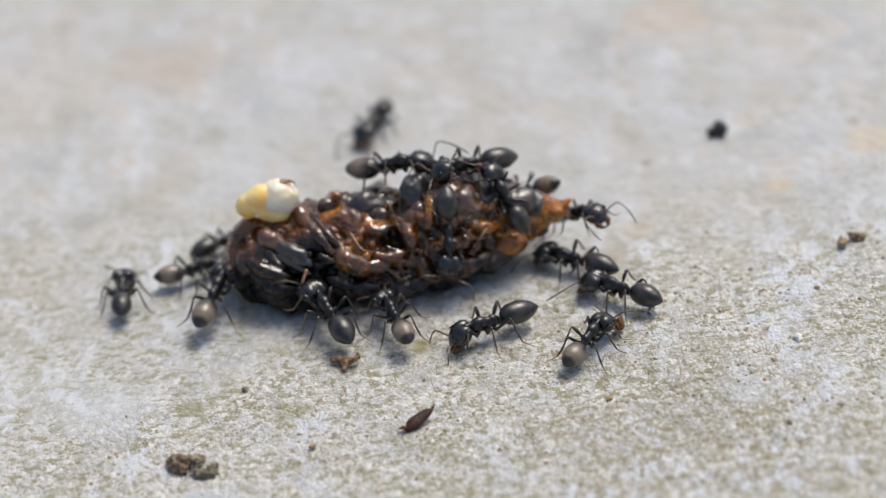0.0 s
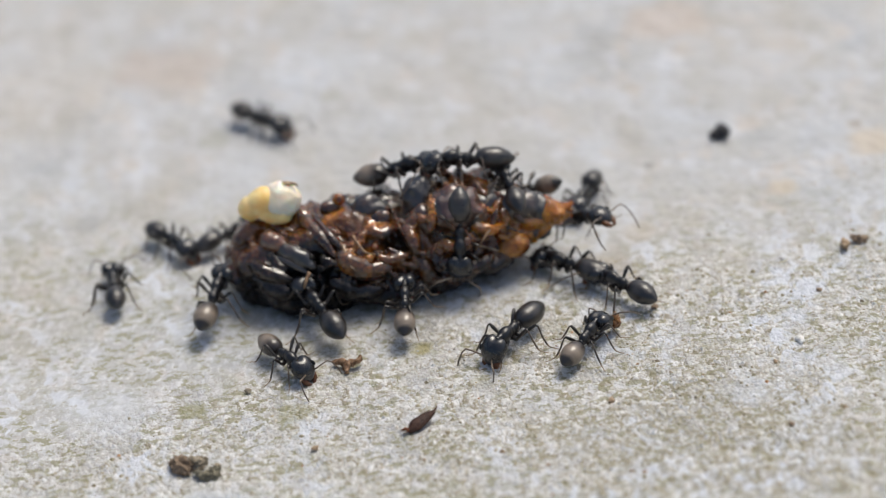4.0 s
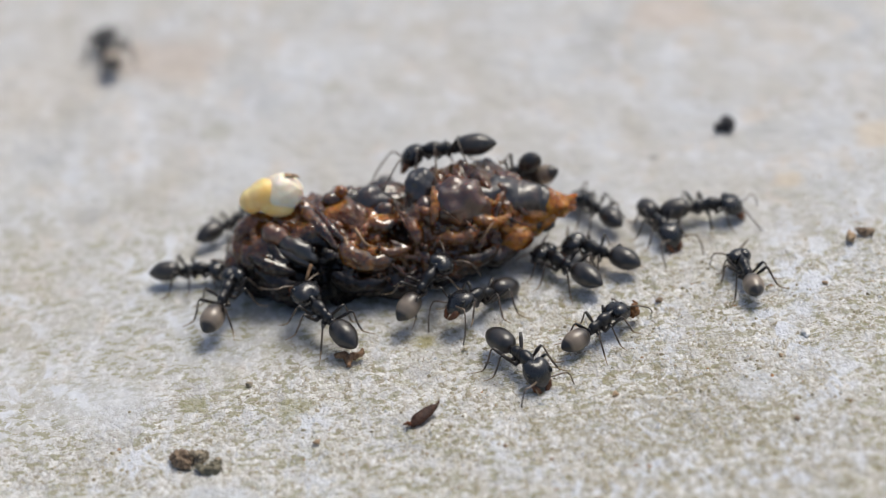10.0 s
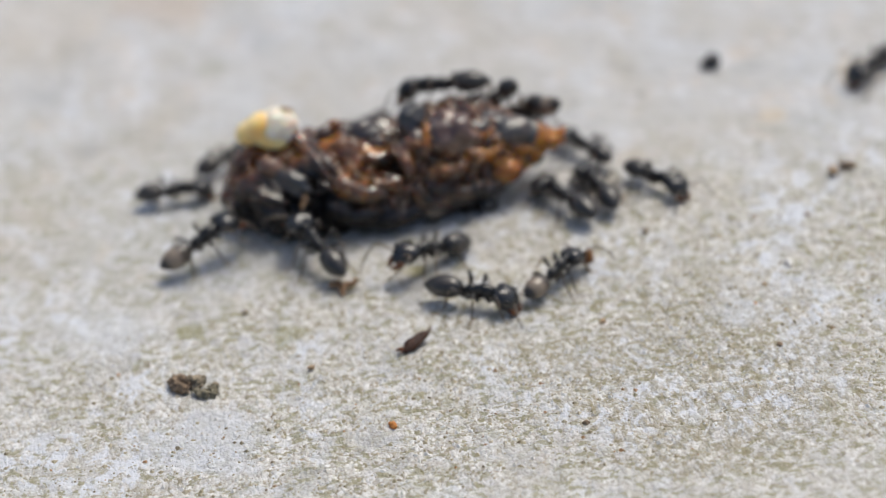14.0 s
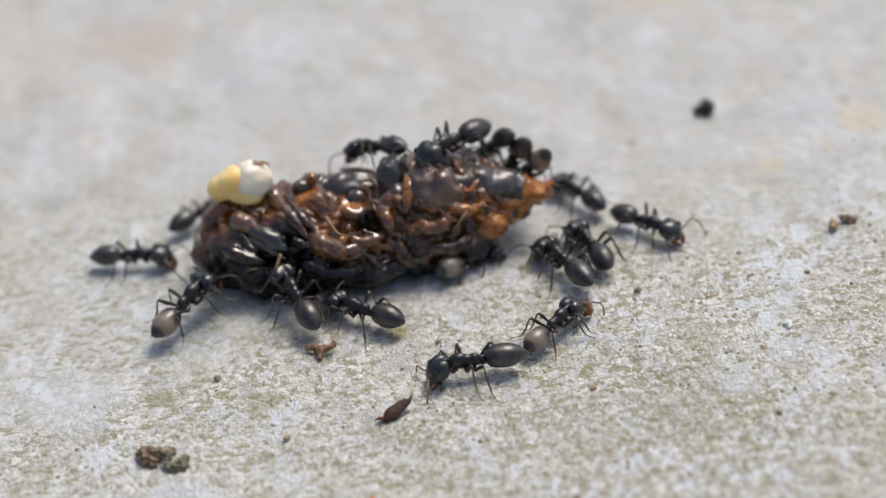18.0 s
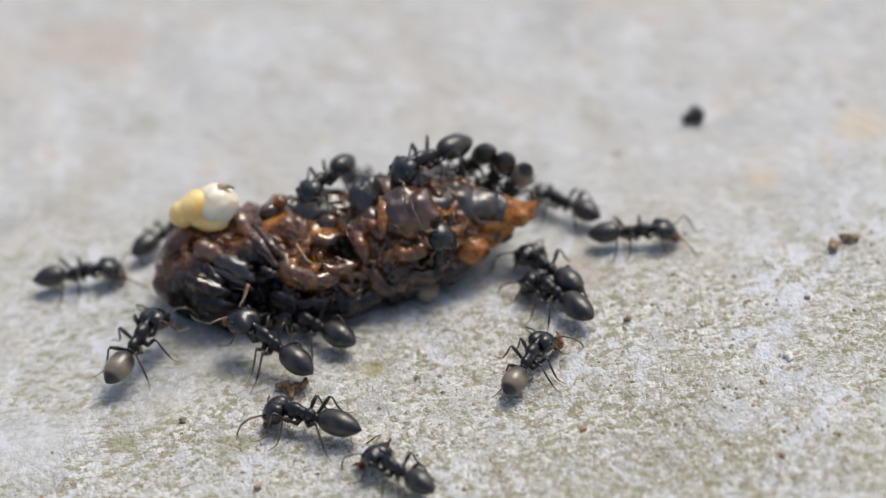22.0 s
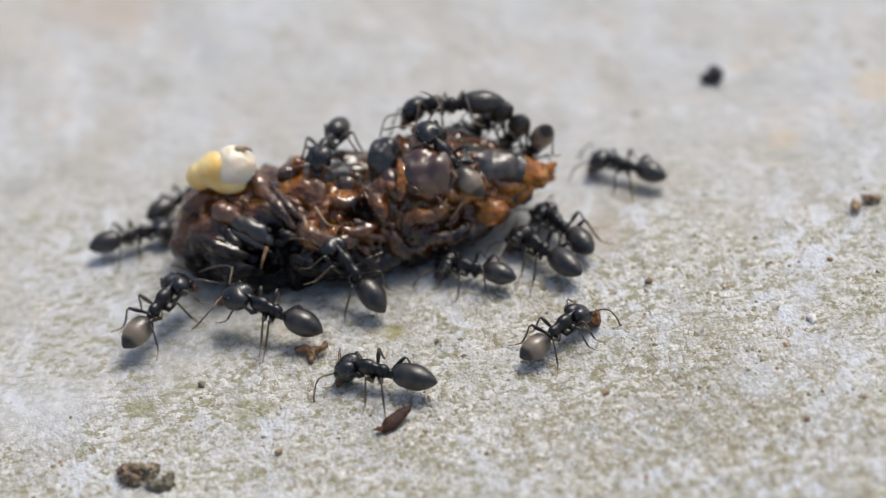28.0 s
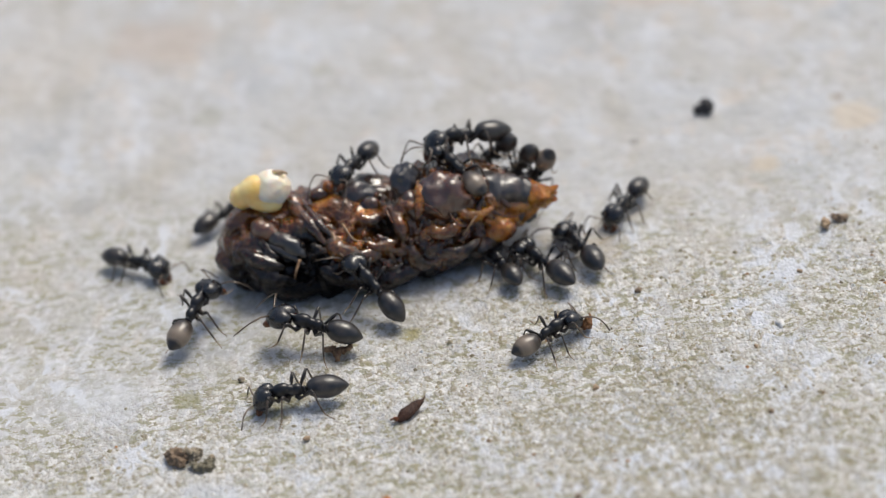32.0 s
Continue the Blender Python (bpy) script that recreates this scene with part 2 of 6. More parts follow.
def wet(name, a, b, c_, size=0.9, rough=0.18, glow=0.0, coat=1.0, deep=0.4, film=0.12, ior=1.62, clot=0.75, tint=(1.0, 0.35, 0.1)):
    """Wet, half-clear tissue, from dark a over b to bright c_."""
    m = Nodes(name, rough, 0.1)
    c = m.ramp(m.noise(size, 2.5, 0.55, warp=0.5), (0.33, a), (0.51, b), (0.72, c_))
    # clotted darker threads
    c = m.mix(m.ramp(m.noise(0.4, 3, 0.65, warp=1.2), (0.40, clot), (0.56, 0.0)), c, a)
    m.out.inputs["Coat Weight"].default_value = coat
    m.out.inputs["Coat IOR"].default_value = ior
    m.out.inputs["Coat Roughness"].default_value = film
    m.out.inputs["Subsurface Weight"].default_value = glow
    m.out.inputs["Subsurface Radius"].default_value = tint
    m.out.inputs["Subsurface Scale"].default_value = deep * U
    tall = m.maths("ADD", m.noise(0.45, 2, 0.5, warp=0.6), m.maths("MULTIPLY", m.noise(0.15, 2), 0.5))
    return m.done(c, tall, 0.13, m.ramp(m.noise(0.5, 3), (0.35, rough - 0.07), (0.7, rough + 0.10)))


def rough_stuff(name, a, b, size=0.25, rough=0.8):
    m = Nodes(name, rough, 0.3)
    c = m.ramp(m.noise(size, 4, 0.65), (0.3, a), (0.7, b))
    return m.done(c, m.noise(size * 0.5, 4), 0.05)


CONCRETE, GRIT = concrete(), grit_mat()
HEAD = shell("black_head_cuticle", (0.004, 0.004, 0.005), (0.012, 0.012, 0.015), 0.28, 0.0, 0.85)
TRUNK = shell("black_trunk_cuticle", (0.004, 0.004, 0.005), (0.010, 0.009, 0.011), 0.34, 0.0, 0.65)
GASTER = shell("dark_gaster_cuticle", (0.006, 0.006, 0.007), (0.050, 0.040, 0.033), 0.33, 0.0, 0.85)


def banded():
    """Brownish gaster: translucent pale plates in front, dark towards the tip."""
    m = Nodes("brown_gaster_cuticle", 0.30, 0.75)
    split = m.node("ShaderNodeSeparateXYZ", Vector=m.where)
    along = m.maths("ADD", m.maths("DIVIDE", split.outputs["X"], -2.0 * U), m.maths("MULTIPLY", m.noise(0.6, 3), 0.12))
    c = m.ramp(along, (0.34, (0.022, 0.016, 0.012)), (0.48, (0.060, 0.046, 0.036)), (0.64, (0.24, 0.19, 0.145)), (0.80, (0.20, 0.155, 0.115)), (0.87, (0.020, 0.016, 0.014)))
    m.out.inputs["Sheen Weight"].default_value = 0.04
    return m.done(c, m.noise(0.04, 2), 0.004)


GASTER_BROWN = banded()
LEG = shell("dark_leg_cuticle", (0.008, 0.007, 0.006), (0.035, 0.026, 0.020), 0.35, 0.0, 0.7)
SHIN = shell("brown_shin_cuticle", (0.030, 0.022, 0.016), (0.19, 0.135, 0.09), 0.33, 0.05, 0.8)
TARSUS = shell("pale_foot_cuticle", (0.20, 0.14, 0.085), (0.36, 0.27, 0.17), 0.45)
JAW = shell("red_brown_jaw", (0.085, 0.028, 0.010), (0.24, 0.095, 0.032), 0.3)
EYE = shell("eye_cuticle", (0.006, 0.006, 0.007), (0.010, 0.010, 0.011), 0.2)
def carcass_skin():
    """Wet tissue: the mesh's tone runs from black (dark skin and painted shade) over brown flesh to amber."""
    m = Nodes("wet_carcass_skin", 0.3, 0.1)
    tone = m.node("ShaderNodeAttribute")
    tone.attribute_name = "tone"
    k = m.maths("ADD", tone.outputs["Fac"], m.maths("MULTIPLY", m.maths("SUBTRACT", m.noise(0.9, 3, 0.6, warp=0.7), 0.5), 0.75))
    k = m.maths("ADD", k, m.maths("MULTIPLY", m.maths("SUBTRACT", m.noise(0.3, 2, 0.5), 0.5), 0.14))
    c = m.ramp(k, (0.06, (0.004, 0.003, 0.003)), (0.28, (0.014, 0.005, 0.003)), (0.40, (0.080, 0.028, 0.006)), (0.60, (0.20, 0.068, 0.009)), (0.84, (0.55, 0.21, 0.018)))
    # less coat on the black tones keeps the painted shade dark
    m.put(m.out.inputs["Coat Weight"], m.ramp(k, (0.05, 0.12), (0.38, 1.0)))
    m.out.inputs["Coat IOR"].default_value = 1.72
    m.put(m.out.inputs["Coat Roughness"], m.ramp(m.noise(0.7, 3), (0.36, 0.03), (0.66, 0.22)))
    m.out.inputs["Subsurface Weight"].default_value = 0.45
    m.out.inputs["Subsurface Radius"].default_value = (1.0, 0.32, 0.08)
    m.out.inputs["Subsurface Scale"].default_value = 0.5 * U
    tall = m.maths("ADD", m.noise(0.55, 2, 0.5, warp=0.8), m.maths("MULTIPLY", m.noise(0.17, 2, 0.5, warp=0.5), 1.0))
    return m.done(c, tall, 0.22, 0.36)


SKIN = carcass_skin()
FOLD = wet("wet_brown_fold", (0.014, 0.005, 0.003), (0.075, 0.025, 0.006), (0.21, 0.074, 0.013), 1.1, 0.25, 0.35, deep=0.4, film=0.14, ior=1.7, clot=0.55)
AMBER = wet("wet_amber_tissue", (0.12, 0.034, 0.003), (0.42, 0.145, 0.010), (0.62, 0.26, 0.024), 1.0, 0.25, 0.6, clot=0.45, deep=0.5, film=0.2)
RUSSET = wet("wet_russet_tissue", (0.018, 0.006, 0.002), (0.095, 0.033, 0.005), (0.30, 0.110, 0.012), 0.8, 0.25, 0.45, clot=0.6, deep=0.5, film=0.16, ior=1.75)
PLATE = wet("dark_grey_plate", (0.007, 0.006, 0.007), (0.020, 0.014, 0.013), (0.085, 0.042, 0.026), 0.9, 0.4, 0.0, 1.0, film=0.34, ior=1.85, clot=0.6)
DOME = wet("wet_chestnut_dome", (0.040, 0.014, 0.007), (0.100, 0.036, 0.016), (0.19, 0.072, 0.026), 1.4, 0.35, 0.3, clot=0.4, film=0.30, ior=1.9)
BRISTLE = shell("tan_bristle", (0.16, 0.085, 0.04), (0.42, 0.27, 0.15), 0.3)


def pulp(name, a, b, glint):
    """Soft moist pulp, light passing into it."""
    m = Nodes(name, 0.42, 0.4)
    c = m.ramp(m.noise(0.8, 3, 0.5), (0.32, a), (0.62, b))
    m.out.inputs["Subsurface Weight"].default_value = 0.6
    m.out.inputs["Subsurface Radius"].default_value = (1.0, 0.75, 0.45)
    m.out.inputs["Subsurface Scale"].default_value = 0.35 * U
    m.out.inputs["Coat Weight"].default_value = glint
    m.out.inputs["Coat Roughness"].default_value = 0.25
    return m.done(c, m.noise(0.30, 2, 0.45), 0.045)


WHITE = pulp("cream_white_pulp", (0.95, 0.80, 0.60), (0.96, 0.90, 0.80), 0.2)
YELLOW = pulp("yellow_pulp", (0.93, 0.60, 0.19), (0.95, 0.74, 0.35), 0.45)
CRUMB = rough_stuff("soil_crumb", (0.12, 0.082, 0.056), (0.36, 0.265, 0.18))
CRUMB_GREY = rough_stuff("tan_grey_crumb", (0.18, 0.15, 0.105), (0.45, 0.38, 0.28))
OLIVE = rough_stuff("olive_crumb", (0.095, 0.086, 0.06), (0.27, 0.24, 0.17))
HUSK = rough_stuff("brown_husk", (0.030, 0.014, 0.010), (0.085, 0.038, 0.023), 0.3, 0.5)
SEED = rough_stuff("dark_seed_coat", (0.020, 0.020, 0.023), (0.055, 0.052, 0.055), 0.3, 0.55)
RUST = rough_stuff("rust_red_bit", (0.10, 0.030, 0.014), (0.24, 0.09, 0.04), 0.25, 0.6)
TORN = rough_stuff("tan_torn_skin", (0.10, 0.050, 0.024), (0.42, 0.26, 0.15), 0.22, 0.5)
QUARTZ = rough_stuff("white_quartz_grain", (0.60, 0.58, 0.55), (0.80, 0.79, 0.77), 0.3, 0.3)
MORSEL = rough_stuff("orange_brown_morsel", (0.09, 0.035, 0.012), (0.30, 0.14, 0.05), 0.2, 0.4)
ORANGE = rough_stuff("orange_crumb", (0.40, 0.13, 0.03), (0.60, 0.27, 0.08), 0.2, 0.6)
TAN = rough_stuff("tan_grain", (0.30, 0.20, 0.12), (0.48, 0.36, 0.24), 0.2, 0.7)


# ---- mesh helpers ----
def part(name, bm, material, parent=None, label="", spot=(0, 0, 0), smooth=True):
    """Links bm (millimetres) as one mesh object, under parent where one is given."""
    mesh = bpy.data.meshes.new(name)
    bmesh.ops.scale(bm, vec=(U, U, U), verts=bm.verts)
    bm.to_mesh(mesh)
    bm.free()
    for mat in material if isinstance(material, (list, tuple)) else [material]:
        mesh.materials.append(mat)
    if smooth:
        mesh.shade_smooth()
    ob = new(name, mesh)
    ob.location = Vector(spot) * U
    ob.parent = parent
    return tagged(ob, label)


def blob(bm, where, size, turn=(0, 0, 0), fine=16, lump=0.0, grain=1.0, seed=0.0, shape=None):
    """An ellipsoid of half axes size; shape(d) gives a factor across x for each unit direction; lump roughens it."""
    made = bmesh.ops.create_uvsphere(bm, u_segments=fine, v_segments=max(6, fine * 2 // 3), radius=1.0)["verts"]
    m = pose(*where, *turn)
    for v in made:
        d = v.co.copy()
        # the poles lie along x
        d = Vector((d.z, d.x, d.y))
        k = shape(d) if shape else 1.0
        p = Vector((d.x * size[0], d.y * size[1] * k, d.z * size[2] * k))
        if lump:
            q = p * grain + Vector((seed, seed * 1.7, -seed))
            p *= 1 + lump * (noise.noise(q) + 0.5 * noise.noise(q * 2.3))
        v.co = m @ p
    return made


def tube(bm, points, radii, sides=6, slot=None):
    """A tapered tube through points, closed at both ends; slot(i) gives the material of segment i."""
    rings, side = [], None
    pts = [Vector(p) for p in points]
    for i, p in enumerate(pts):
        way = (pts[min(i + 1, len(pts) - 1)] - pts[max(i - 1, 0)]).normalized()
        side = side or way.orthogonal().normalized()
        side = (side - way * side.dot(way)).normalized()
        up = way.cross(side)
        rings.append([bm.verts.new(p + radii[i] * (math.cos(a) * side + math.sin(a) * up)) for a in (math.tau * k / sides for k in range(sides))])
    for i in range(len(rings) - 1):
        for k in range(sides):
            f = bm.faces.new((rings[i][k], rings[i][(k + 1) % sides], rings[i + 1][(k + 1) % sides], rings[i + 1][k]))
            f.material_index = slot(i) if slot else 0
    bm.faces.new(rings[0][::-1])
    bm.faces.new(rings[-1]).material_index = slot(len(rings) - 2) if slot else 0


def lattice(x, y, cell, seed):
    """Smooth value noise from -1 to 1 for arrays of places."""
    gx, gy = x / cell, y / cell
    ix, iy = np.floor(gx).astype(np.int64), np.floor(gy).astype(np.int64)
    fx, fy = gx - ix, gy - iy
    fx, fy = fx * fx * (3 - 2 * fx), fy * fy * (3 - 2 * fy)

    def corner(a, b):
        n = (a * 374761393 + b * 668265263 + seed * 1274126177) & 0xFFFFFFFF
        n = ((n ^ (n >> 13)) * 1103515245) & 0xFFFFFFFF
        return ((n ^ (n >> 16)) & 0xFFFF) / 32767.5 - 1

    a, b, c, d = corner(ix, iy), corner(ix + 1, iy), corner(ix, iy + 1), corner(ix + 1, iy + 1)
    return (a * (1 - fx) + b * fx) * (1 - fy) + (c * (1 - fx) + d * fx) * fy


# ---- ground ----
def slab_height(x, y):
    h = 0.05 * lattice(x, y, 3.1, 1) + 0.035 * lattice(x + 3, y, 0.9, 2) + 0.035 * lattice(x, y + 5, 0.37, 3) + 0.02 * lattice(x, y, 0.21, 4)
    pits = np.clip(lattice(x, y, 0.6, 5) - 0.55, 0, 1) * 0.12
    return (h - pits) * np.exp(-np.maximum(np.hypot(x, y) - 45, 0) / 40) - 0.03


def ground():
    def line(lo, hi, step):
        mid = np.arange(lo, hi + step / 2, step)
        out = np.cumsum(step * 1.32 ** np.arange(1, 47))
        return np.concatenate([lo - out[::-1], mid, hi + out])

    xs, ys = line(-25, 26, 0.115), line(-21, 22, 0.115)
    gx, gy = np.meshgrid(xs, ys)
    co = np.stack([gx, gy, slab_height(gx, gy)], -1).reshape(-1, 3) * U
    n, k = len(xs), np.arange(len(xs) * len(ys)).reshape(len(ys), len(xs))
    quads = np.stack([k[:-1, :-1], k[:-1, 1:], k[1:, 1:], k[1:, :-1]], -1).reshape(-1, 4)
    mesh = bpy.data.meshes.new("ground")
    mesh.vertices.add(len(co))
    mesh.vertices.foreach_set("co", co.ravel())
    mesh.loops.add(quads.size)
    mesh.loops.foreach_set("vertex_index", quads.ravel().astype(np.int32))
    mesh.polygons.add(len(quads))
    mesh.polygons.foreach_set("loop_start", np.arange(0, quads.size, 4, dtype=np.int32))
    mesh.update()
    mesh.validate()
    mesh.shade_smooth()
    mesh.materials.append(CONCRETE)
    tagged(new("ground", mesh), "pale weathered concrete slab with olive algae stains", "ground", kind="structure")


def grit():
    """Loose sand grains in the slab's skin."""
    rng = np.random.default_rng(7)
    cube = np.array([[1, 0, 0], [-1, 0, 0], [0, 1, 0], [0, -1, 0], [0, 0, 1], [0, 0, -0.6]], float)
    tri = np.array([[0, 2, 4], [2, 1, 4], [1, 3, 4], [3, 0, 4], [2, 0, 5], [1, 2, 5], [3, 1, 5], [0, 3, 5]])
    n = 15000
    x, y = rng.uniform(-20, 22, n), rng.uniform(-19, 5, n)
    keep = ((lattice(x, y, 4.0, 11) + 0.7 * lattice(x, y, 1.1, 12) > -0.25) | (rng.random(n) < 0.12)) & (rng.random(n) < np.clip((-3.0 - y + 0.4 * x) / 9, 0.0, 1))
    x, y = x[keep], y[keep]
    n = len(x)
    size = 0.04 + 0.09 * rng.random(n) ** 3
    co = cube[None] * size[:, None, None] * rng.uniform(0.6, 1.3, (n, 6, 1)) * np.array([1, 1, 0.7])
    a = rng.uniform(0, math.tau, n)
    c, s = np.cos(a)[:, None], np.sin(a)[:, None]
    cx, cy = co[..., 0] * c - co[..., 1] * s, co[..., 0] * s + co[..., 1] * c
    z = slab_height(x, y)
    co = np.stack([cx + x[:, None], cy + y[:, None], co[..., 2] + z[:, None]], -1).reshape(-1, 3) * U
    faces = (tri[None] + 6 * np.arange(n)[:, None, None]).reshape(-1, 3)
    mesh = bpy.data.meshes.new("sand_grains")
    mesh.from_pydata(co.tolist(), [], faces.tolist())
    mesh.materials.append(GRIT)
    tagged(new("sand_grains", mesh), "loose pale and olive sand grains on the concrete", "sand", kind="stuff")


ground()
grit()


# ---- the carcass ----
# Stations along it: x, middle y, middle z, half depth, half height.
STATIONS = ((-8.25, -0.95, 1.3, 0.35, 0.4), (-7.7, -1.0, 1.35, 1.3, 1.1), (-6.6, -1.1, 1.4, 2.0, 1.4), (-5.0, -1.15, 1.45, 2.3, 1.5), (-3.3, -1.15, 1.5, 2.35, 1.6), (-2.2, -1.1, 1.5, 2.3, 1.5),
            (-1.4, -1.05, 1.5, 2.2, 1.45), (-0.3, -1.0, 1.75, 2.2, 1.8), (0.8, -0.95, 1.85, 2.1, 1.9), (1.8, -0.85, 1.85, 1.75, 1.7), (2.8, -0.8, 1.75, 1.2, 1.2), (3.6, -0.95, 1.75, 0.65, 0.65), (4.3, -1.1, 1.9, 0.3, 0.3), (4.9, -1.2, 2.0, 0.06, 0.06))
# Hollows torn into the flank: x, degrees round it (90 top, 180 the y- side), radius, depth.
HOLLOWS = ((0.62, 118, 1.0, 0.50), (-4.95, 146, 0.55, 0.50), (-1.85, 143, 0.55, 0.60), (-1.6, 92, 0.75, 0.60), (-6.9, 108, 0.45, 0.35), (-2.9, 138, 0.35, 0.30), (-0.2, 160, 0.6, 0.35), (-5.6, 190, 0.7, 0.4), (1.2, 175, 0.5, 0.3), (-3.6, 195, 0.8, 0.35))
# Tissue tones, with shade painted as black on the low flank and in hollows: x, degrees, radius, tone from 0 (black)
# over 0.5 (brown) to 1 (amber).
TONES_AND_SHADE = ((-7.4, 110, 0.8, 0.58), (-6.1, 105, 0.8, 0.56), (-7.9, 150, 0.7, 0.46), (-6.2, 128, 0.6, 0.42), (-4.6, 110, 0.7, 0.55), (-3.9, 95, 0.5, 0.75), (-4.9, 150, 0.55, 0.02), (-6.0, 178, 1.0, 0.32), (-4.6, 195, 1.1, 0.02),
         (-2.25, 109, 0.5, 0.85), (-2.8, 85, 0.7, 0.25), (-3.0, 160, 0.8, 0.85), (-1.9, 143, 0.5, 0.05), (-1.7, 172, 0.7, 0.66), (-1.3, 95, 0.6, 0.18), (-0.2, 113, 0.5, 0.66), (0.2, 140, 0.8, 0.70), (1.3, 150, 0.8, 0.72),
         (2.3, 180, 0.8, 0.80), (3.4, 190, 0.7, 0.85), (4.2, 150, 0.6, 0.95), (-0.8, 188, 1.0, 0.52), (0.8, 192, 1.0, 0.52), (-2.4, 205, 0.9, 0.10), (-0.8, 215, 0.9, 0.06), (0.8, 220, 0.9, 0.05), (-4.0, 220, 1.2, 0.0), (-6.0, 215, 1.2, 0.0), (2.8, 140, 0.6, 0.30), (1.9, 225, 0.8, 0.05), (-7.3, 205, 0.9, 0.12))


def station(x):
    cols = list(zip(*STATIONS))
    return [float(np.interp(x, cols[0], c)) for c in cols[1:]]


def on_flank(x, degrees, lift=0.0):
    """The place at x, so many degrees round the carcass, lift above its plain surface."""
    y, z, ry, rz = station(x)
    c, s = math.cos(radians(degrees)), math.sin(radians(degrees))
    if s < 0 and c < 0:
        # the near flank sags outwards over the slab
        c = -(abs(c) ** 0.5) * (1 - (0.12 + 0.16 * min(1.0, max(0.0, (x + 5.0) / 2.5))) * s)
    return Vector((x, y + (ry + lift) * c, max(0.03, z + (rz + lift) * s)))


def swell(p):
    """Round swellings with sharp creases between them, 0 to 1."""
    near = noise.voronoi(p)[0]
    return min(1.0, 1.6 * (near[1] - near[0])) ** 0.6


def grow_together(bm, cell, rounds):
    """Closed pieces of bm melted into one skin, in millimetres."""
    mesh = bpy.data.meshes.new("loose")
    bm.to_mesh(mesh)
    bm.free()
    ob = new("loose", mesh)
    melt = ob.modifiers.new("melt", "REMESH")
    melt.mode, melt.voxel_size = "VOXEL", cell
    ease = ob.modifiers.new("ease", "SMOOTH")
    ease.factor, ease.iterations = 0.5, rounds
    out = bpy.data.meshes.new_from_object(ob.evaluated_get(bpy.context.evaluated_depsgraph_get()))
    bpy.data.objects.remove(ob)
    return out


def bow(points, steps):
    """Points on a smooth line through the points given."""
    pts = [Vector(p) for p in points]
    pts = [2 * pts[0] - pts[1]] + pts + [2 * pts[-1] - pts[-2]]
    line = []
    for i in range(steps):
        f = i / (steps - 1) * (len(pts) - 3)
        k = min(int(f), len(pts) - 4)
        f -= k
        a, b, c, d = pts[k:k + 4]
        line.append(0.5 * (2 * b + (c - a) * f + (2 * a - 5 * b + 4 * c - d) * f**2 + (3 * b - a - 3 * c + d) * f**3))
    return line


def roll(bm, spots, thick, lift=0.0, seed=0.0, steps=22, taper=0.35):
    """A soft roll of tissue along the flank; spots are (x, degrees), thick its radius at the middle."""
    line = bow([on_flank(x, a, lift) for x, a in spots], steps)
    first = len(bm.verts)
    radii = []
    for i, p in enumerate(line):
        f = i / (steps - 1)
        round_end = min(1.0, (4.0 * min(f, 1 - f)) ** 0.5)
        radii.append(thick * (taper + (1 - taper) * math.sin(math.pi * (0.12 + 0.76 * f))) * (0.25 + 0.75 * round_end) * (1 + 0.35 * noise.noise(p * 1.6 + Vector((seed, 0, 0)))))
    tube(bm, line, radii, 14)
    bm.verts.ensure_lookup_table()
    for v in bm.verts[first:]:
        v.co += 0.16 * thick * noise.noise_vector(v.co * 3.0 + Vector((seed, 1, 2)))


STRANDS = (
    ((-3.72, 136), (-3.50, 158), (-2.98, 168), 0.05),
    ((-3.30, 128), (-2.95, 146), (-2.55, 150), 0.045),
    ((-5.05, 160), (-5.25, 172), (-5.35, 186), 0.06),
    ((-1.75, 100), (-1.55, 128), (-1.40, 138), 0.04),
    ((-0.5, 122), (0.1, 140), (0.5, 152), 0.045),
    ((2.0, 150), (1.5, 165), (1.1, 178), 0.045),
    ((2.3, 160), (2.9, 172), (3.6, 186), 0.045),
    ((-5.0, 98), (-4.7, 118), (-4.4, 126), 0.035),
    ((0.7, 150), (1.1, 164), (1.6, 168), 0.04),
    ((-2.2, 170), (-1.7, 184), (-1.2, 188), 0.04),
)


